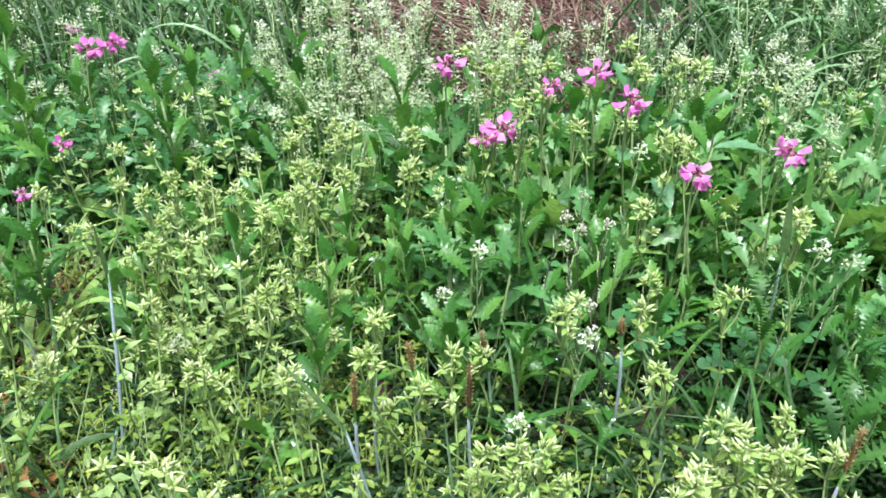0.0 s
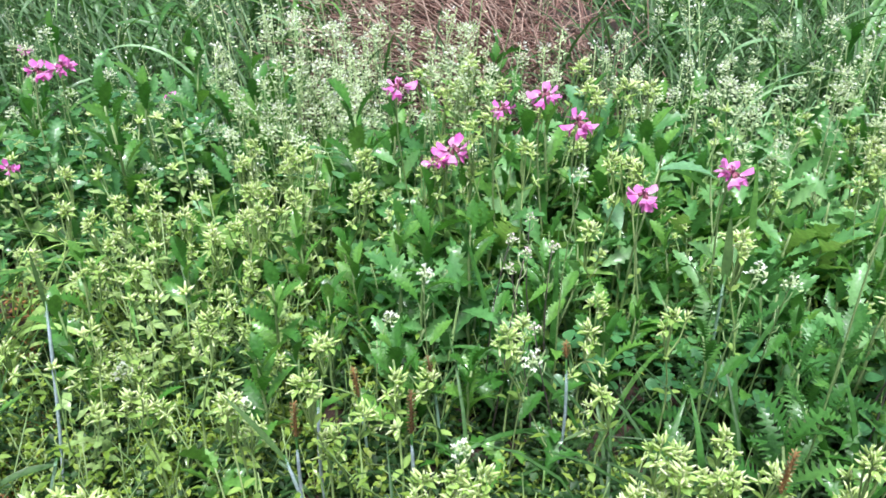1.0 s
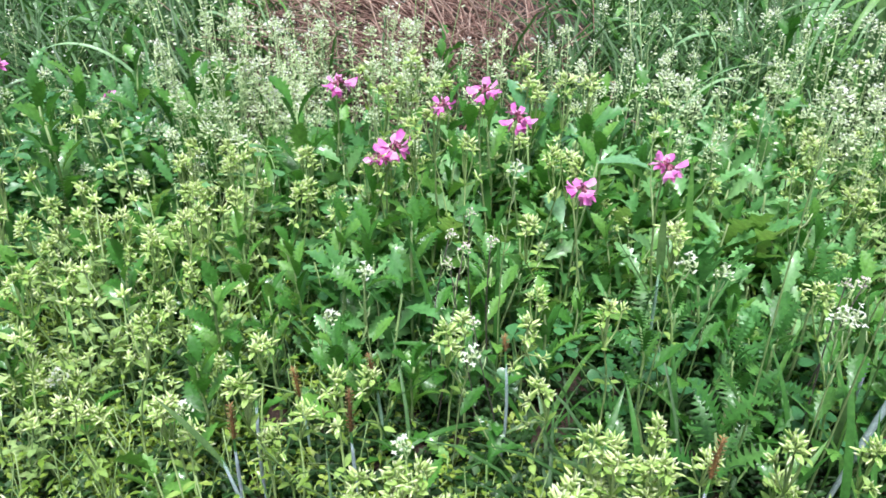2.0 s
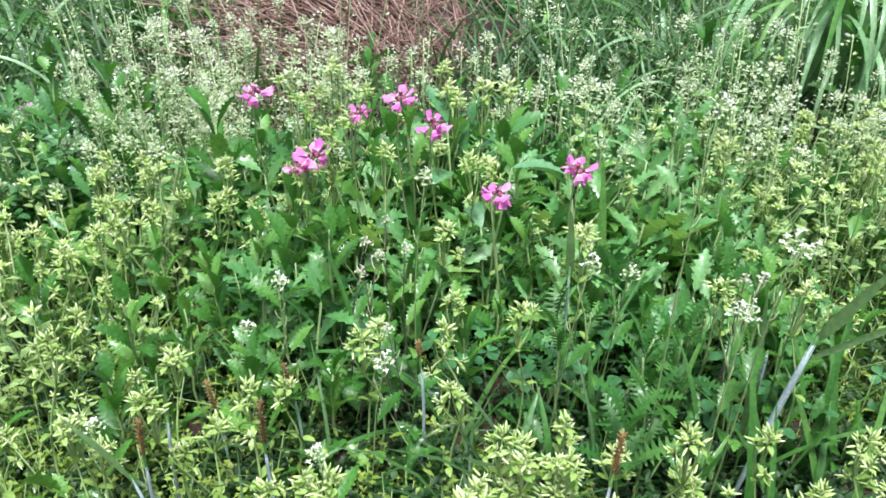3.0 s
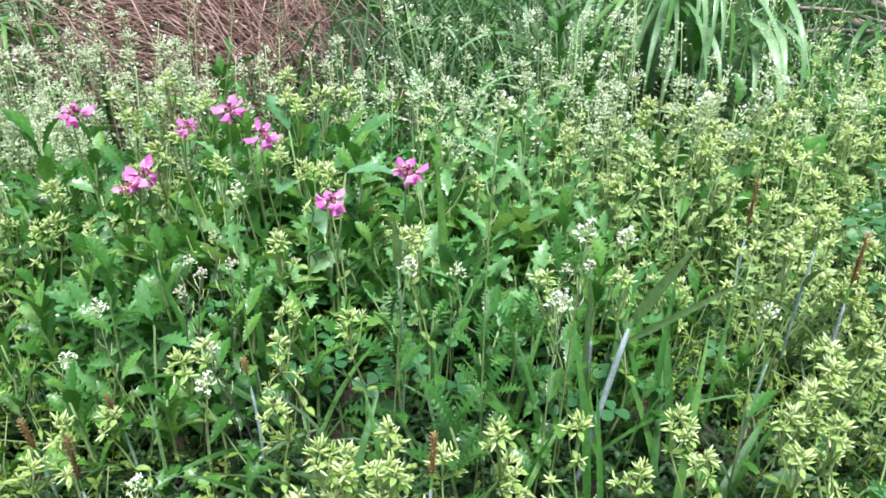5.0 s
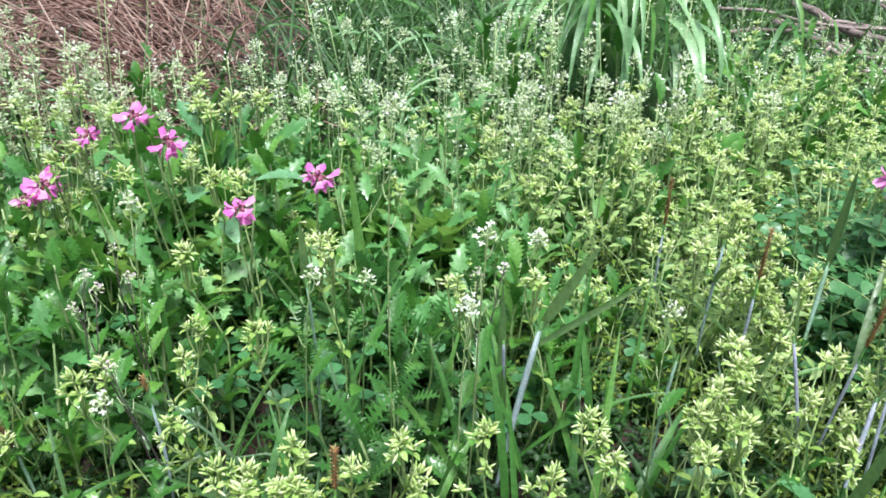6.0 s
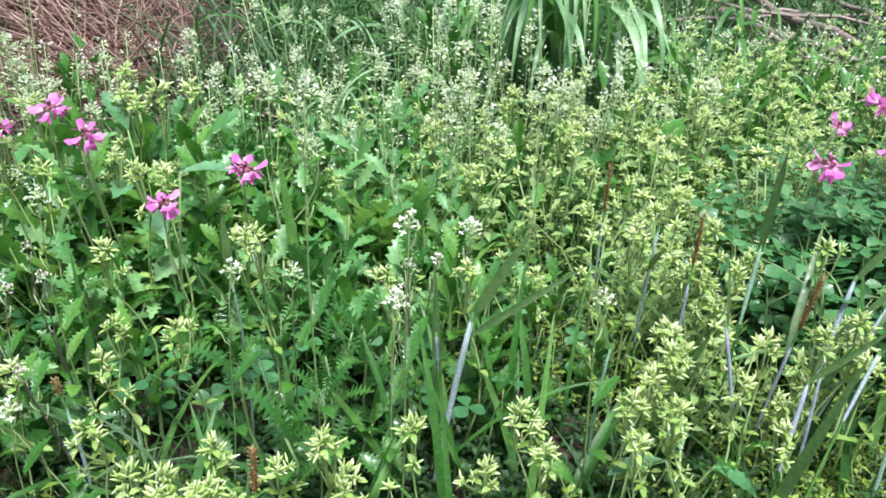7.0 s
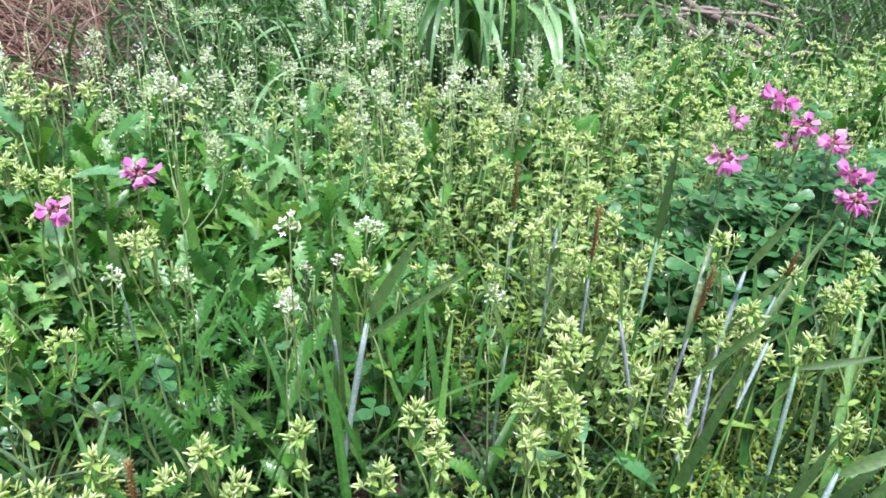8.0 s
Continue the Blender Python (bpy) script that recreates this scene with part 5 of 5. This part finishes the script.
# shoots in the pale leaf colour that carries painted sky sheen
SHOOTS = [shoot_mesh(240 + k, M_SHEENLEAF, 6) for k in range(8)]
for i in range(230):
    x, y = r.uniform(-0.02, 0.60), r.uniform(0.58, 0.98)
    while math.hypot(x - 0.24, y - 0.62) < 0.09:
        x, y = r.uniform(-0.02, 0.60), r.uniform(0.58, 0.98)
    ob = new("leafy_shoot", SHOOTS[i % 8])
    ob.matrix_basis = at((x, y, ground_height(x, y) - 0.003)) @ turn(r.uniform(0, 6.28)) @ turn(0, r.gauss(0, 0.2)) @ Matrix.Scale(r.uniform(1.0, 1.5) if y < 0.8 else r.uniform(1.1, 1.75), 4)
    tagged(ob, "leafy shoot of small grey-green toothed leaves, wet, sky sheen in their colour", "weed", "leafy shoots among the weeds")
spots = []
for i in range(70):
    x, y = r.uniform(-0.02, 0.60), r.uniform(0.94, 1.1)
    spots.append((i % 5, at((x, y, ground_height(x, y) - 0.003)) @ turn(r.uniform(0, 6.28)) @ turn(0, r.gauss(0, 0.2)) @ Matrix.Scale(r.uniform(1.1, 1.75), 4)))
for i in range(190):
    x, y = r.uniform(-0.85, -0.20), r.uniform(0.84, 1.3)
    spots.append((i % 5, at((x, y, ground_height(x, y) - 0.003)) @ turn(r.uniform(0, 6.28)) @ turn(0, r.gauss(0, 0.2)) @ Matrix.Scale(r.uniform(0.9, 1.6), 4)))
scatter("grey_green_shoots", SHOOTS[:5], spots, "grey-green leafy shoots among the darker weeds, coloured pale for wet sky sheen", "undergrowth")


def far_chick_mesh(seed):
    g, rr = Geo(), random.Random(seed)
    for b in range(3):
        a, h, s = rr.uniform(0, 6.28), rr.uniform(0.09, 0.17), rr.uniform(0.005, 0.025)
        top = Vector((math.cos(a) * s, math.sin(a) * s, h))
        g.tube([(0, 0, 0), top * 0.5 + Vector((rr.gauss(0, 0.006), rr.gauss(0, 0.006), 0)), top], 0.0008, 3, 1)
        for i in range(8):
            m = at(top) @ turn(i * 2.4) @ turn(0, math.pi / 2 - 1.4 * math.sqrt((i + 0.3) / 8))
            g.spindle(m, 0.0088 * rr.uniform(0.7, 1.15), 0.0014, 0, 2 if i % 2 else 0, 4)
        for i in range(9):
            g.blade(at(top * (0.35 + 0.07 * i)) @ turn(i * 1.6 + a) @ turn(0, rr.uniform(0.1, 0.8)), rr.uniform(0.011, 0.018), 0.007, 2, 0.4, 0.2, oval, 3)
    return g.mesh("chickweed", [M_STAR, M_VETCHSTEM, M_STARTIP, M_FARLEAF])


back = patch(((0.80, 0.80, 0.35, 0.16, 0.45), (0.70, 0.50, 0.14, 0.14, 0.4), (-0.25, 0.74, 0.15, 0.14, 0.5), (0.1, 0.33, 0.5, 0.06, 0.5), (1.2, 0.95, 0.3, 0.2, 0.8), (1.4, 0.72, 0.25, 0.2, 0.8), (0.95, 0.75, 0.2, 0.14, 0.6), (0.15, 0.93, 0.3, 0.06, 0.3), (-0.4, 0.45, 0.15, 0.1, 0.4), (-0.42, 0.98, 0.2, 0.12, 0.5), (0.42, 0.40, 0.12, 0.09, -0.7), (0.15, 0.38, 0.035, 0.06, -0.5), (0.97, 0.45, 0.12, 0.09, -0.6), (0.75, 0.95, 0.2, 0.1, 0.5)), 0.0)
spots = []
while len(spots) < 370:
    x, y = r.uniform(-0.7, 1.8), r.uniform(0.2, 1.3)
    if r.random() < back(x, y):
        spots.append((len(spots) % 4, at((x, y, ground_height(x, y) - 0.003)) @ turn(r.uniform(0, 6.28)) @ turn(0, r.gauss(0, 0.12)) @ Matrix.Scale(r.uniform(0.6, 1.35), 4)))
scatter("chickweed_carpet", [far_chick_mesh(95 + k) for k in range(4)], spots, "thick stand of yellow-green chickweed with starry heads", "weeds")


def purse_stand_mesh(seed):
    """Thin branching stems, each ending in a plume of pale pods and tiny white flowers."""
    g, rr = Geo(), random.Random(seed)
    for b in range(3):
        a, h, s = b * 2.1 + rr.uniform(0, 1), rr.uniform(0.19, 0.36), rr.uniform(0.01, 0.07)
        top = Vector((math.cos(a) * s, math.sin(a) * s, h))
        line = lambda t: top * t + Vector((top.x, top.y, 0)) * 0.4 * math.sin(t * math.pi)
        g.tube([line(t) for t in (0, 0.35, 0.7, 1)], 0.0008, 3, 0)
        for i in range(40):
            t = 1 - (0.38 * rr.random() ** 1.9)
            m = at(line(t)) @ turn(i * 2.4 + b) @ turn(0, rr.uniform(-0.2, 0.9)) @ at((0, rr.uniform(0.002, 0.010), 0))
            g.blade(m @ turn(0, 0, rr.uniform(0, 3)), rr.uniform(0.004, 0.0068), rr.uniform(0.0035, 0.0055), 2, 0, 0.2, spoon, 2 if t > 0.98 else 1)
    return g.mesh("purse", [M_PURSESTEM, M_POD, M_WHITE])


spots = []
stand = patch(((-0.12, 1.08, 0.12, 0.14, 0.7), (0.0, 1.26, 0.10, 0.10, 0.35), (0.50, 1.08, 0.22, 0.09, 0.35), (-0.7, 1.4, 0.2, 0.15, 0.2), (0.85, 0.90, 0.22, 0.10, 0.3)), 0.0)
while len(spots) < 54:
    x, y = r.uniform(-1.0, 1.6), r.uniform(0.85, 1.6)
    if r.random() < stand(x, y):
        spots.append((len(spots) % 4, at((x, y, ground_height(x, y) - 0.003)) @ turn(r.uniform(0, 6.28)) @ turn(0, r.gauss(0, 0.2)) @ Matrix.Scale(r.uniform(0.6, 1.15), 4)))
scatter("purse_stand", [purse_stand_mesh(110 + k) for k in range(4)], spots, "thin stand of shepherd's purse with pale pods and white flowers", "weeds")


def far_weed_mesh(seed):
    """A whole small weed in one piece: thin stems, pods or white heads, and leaves round its foot."""
    g, rr = Geo(), random.Random(seed)
    for b in range(3):
        a, h, s = rr.uniform(0, 6.28), rr.uniform(0.10, 0.22), rr.uniform(0.01, 0.08)
        top = Vector((math.cos(a) * s, math.sin(a) * s, h))
        g.tube([(0, 0, 0), top * 0.5 + Vector((rr.gauss(0, 0.012), rr.gauss(0, 0.012), 0)), top], 0.0006, 3, 1)
        for i in range(9):
            q = top * (0.55 + 0.45 * i / 8)
            g.blade(at(q) @ turn(i * 2.4) @ turn(0, 0.4) @ at((0, 0.006, 0)), 0.006, 0.005, 2, 0, 0.1, spoon, 2 if i < 6 else 3)
    for i in range(7):
        g.toothed(at((0, 0, rr.uniform(0.01, 0.10))) @ turn(i * 2.4) @ turn(0, rr.uniform(0.2, 1.1)), rr.uniform(0.03, 0.06), rr.uniform(0.016, 0.028), 3, 0.8, 0.4, 0.25, 0)
    # the dark fern colour on these leaves stands in for shaded gaps
    return g.mesh("far_weed", [M_FERN, M_VETCHSTEM, M_POD, M_WHITE])


spots = []
while len(spots) < 370:
    x, y = r.uniform(-1.6, 2.8), r.uniform(0.6, 2.9)
    if r.random() < far_edge(x, y) and r.random() > bare(x, y) * 1.4 and (y > 1.35 or x > 1.15 or x < -0.7) and r.random() < 1.4 - 0.35 * y + 0.5 * (x > 1.2 and y < 1.4):
        spots.append((len(spots) % 5, at((x, y, ground_height(x, y) - 0.003)) @ turn(r.uniform(0, 6.28)) @ Matrix.Scale(r.uniform(0.6, 1.2), 4)))
scatter("far_weeds", [far_weed_mesh(70 + k) for k in range(5)], spots, "mixed green weeds growing thickly at the back", "weeds")

g = Geo()
g.blade(Matrix(), 0.022, 0.014, 4, 0.9, 0.3, oval, 0, 0.5)
litter_a = g.mesh("litter", [M_LITTER])
g = Geo()
g.tube([(0, 0, 0), (0.003, 0.02, 0.004), (0.0, 0.05, 0.002)], 0.0009, 4)
litter_b = g.mesh("litter", [M_LITTER])
spots = []
for i in range(420):
    x, y = r.gauss(-0.46, 0.07), r.uniform(0.40, 0.98)
    spots.append((i % 2, at((x, y, ground_height(x, y) + r.uniform(0.001, 0.012))) @ turn(r.uniform(0, 6.28)) @ turn(0, r.gauss(0, 0.3), r.gauss(0, 0.4)) @ Matrix.Scale(r.uniform(0.6, 1.3), 4)))
for i in range(170):
    x, y = r.gauss(-0.345, 0.05), r.uniform(0.40, 0.60)
    spots.append((0, at((x, y, ground_height(x, y) + r.uniform(0.004, 0.02))) @ turn(r.uniform(0, 6.28)) @ turn(0, r.gauss(0, 0.3), r.gauss(0, 0.4)) @ Matrix.Scale(r.uniform(0.5, 1.0), 4)))
scatter("leaf_litter", [litter_a, litter_b], spots, "rust-brown dead leaves and bits on bare soil", "litter")

# ---- straw bank and sticks ----
g = Geo()
g.tube([(0, 0, 0), (0.004, 0.08, 0.006), (0.0, 0.16, 0.0)], 0.0013, 4)
straw_a = g.mesh("straw", [M_STRAW])
g = Geo()
g.tube([(0, 0, 0), (-0.02, 0.06, 0.012), (0.02, 0.12, 0.006), (0.0, 0.2, 0.02)], 0.0011, 4)
straw_b = g.mesh("straw", [M_STRAW])
spots = []
for i in range(1800):
    x, y = r.gauss(0.16, 0.13), r.uniform(1.34, 2.15)
    spots.append((i % 2, at((x, y, ground_height(x, y) + 0.09 * r.random() ** 1.5)) @ turn(r.gauss(1.0, 1.0)) @ turn(0, r.gauss(0, 0.45)) @ Matrix.Scale(r.uniform(0.6, 1.6), 4)))
scatter("dry_straw", [straw_a, straw_b], spots, "heap of reddish-brown dry straw on the bank", "straw")


def stick(pts, r0, seed):
    rr = random.Random(seed)
    ob = new("dead_branch")
    a = Vector(pts[0])
    ob.matrix_basis = at(a)
    g = Geo()
    line = [Vector(p) - a + Vector((rr.uniform(-0.006, 0.006), rr.uniform(-0.006, 0.006), rr.uniform(-0.004, 0.004))) for p in pts]
    g.tube(line, [r0 * (1 - 0.4 * i / len(line)) for i in range(len(line))], 8)
    part("limb", g, [M_STICK], ob)
    return tagged(ob, "grey-brown dead branch lying on the ground", "branch", "dead branches at the back")


STICKS = ((1.76, 1.66, 1.71, 1.14, 0.014), (1.90, 1.75, 1.77, 1.22, 0.012), (1.57, 1.29, 1.66, 1.29, 0.006), (2.2, 1.75, 2.5, 1.5, 0.012), (1.5, 1.55, 1.9, 1.5, 0.006),
          (1.62, 1.72, 1.95, 1.30, 0.005), (1.68, 1.15, 1.98, 1.62, 0.004), (1.55, 1.18, 1.80, 1.10, 0.005), (2.0, 1.35, 2.15, 1.75, 0.007), (1.80, 1.62, 2.25, 1.42, 0.006))
for i, (x0, y0, x1, y1, r0) in enumerate(STICKS):
    stick([(x0 + (x1 - x0) * k / 5, y0 + (y1 - y0) * k / 5, ground_height(x0, y0) + 0.085 + 0.012 * (i % 3) + 0.008 * math.sin(k * 2)) for k in range(6)], r0, i)
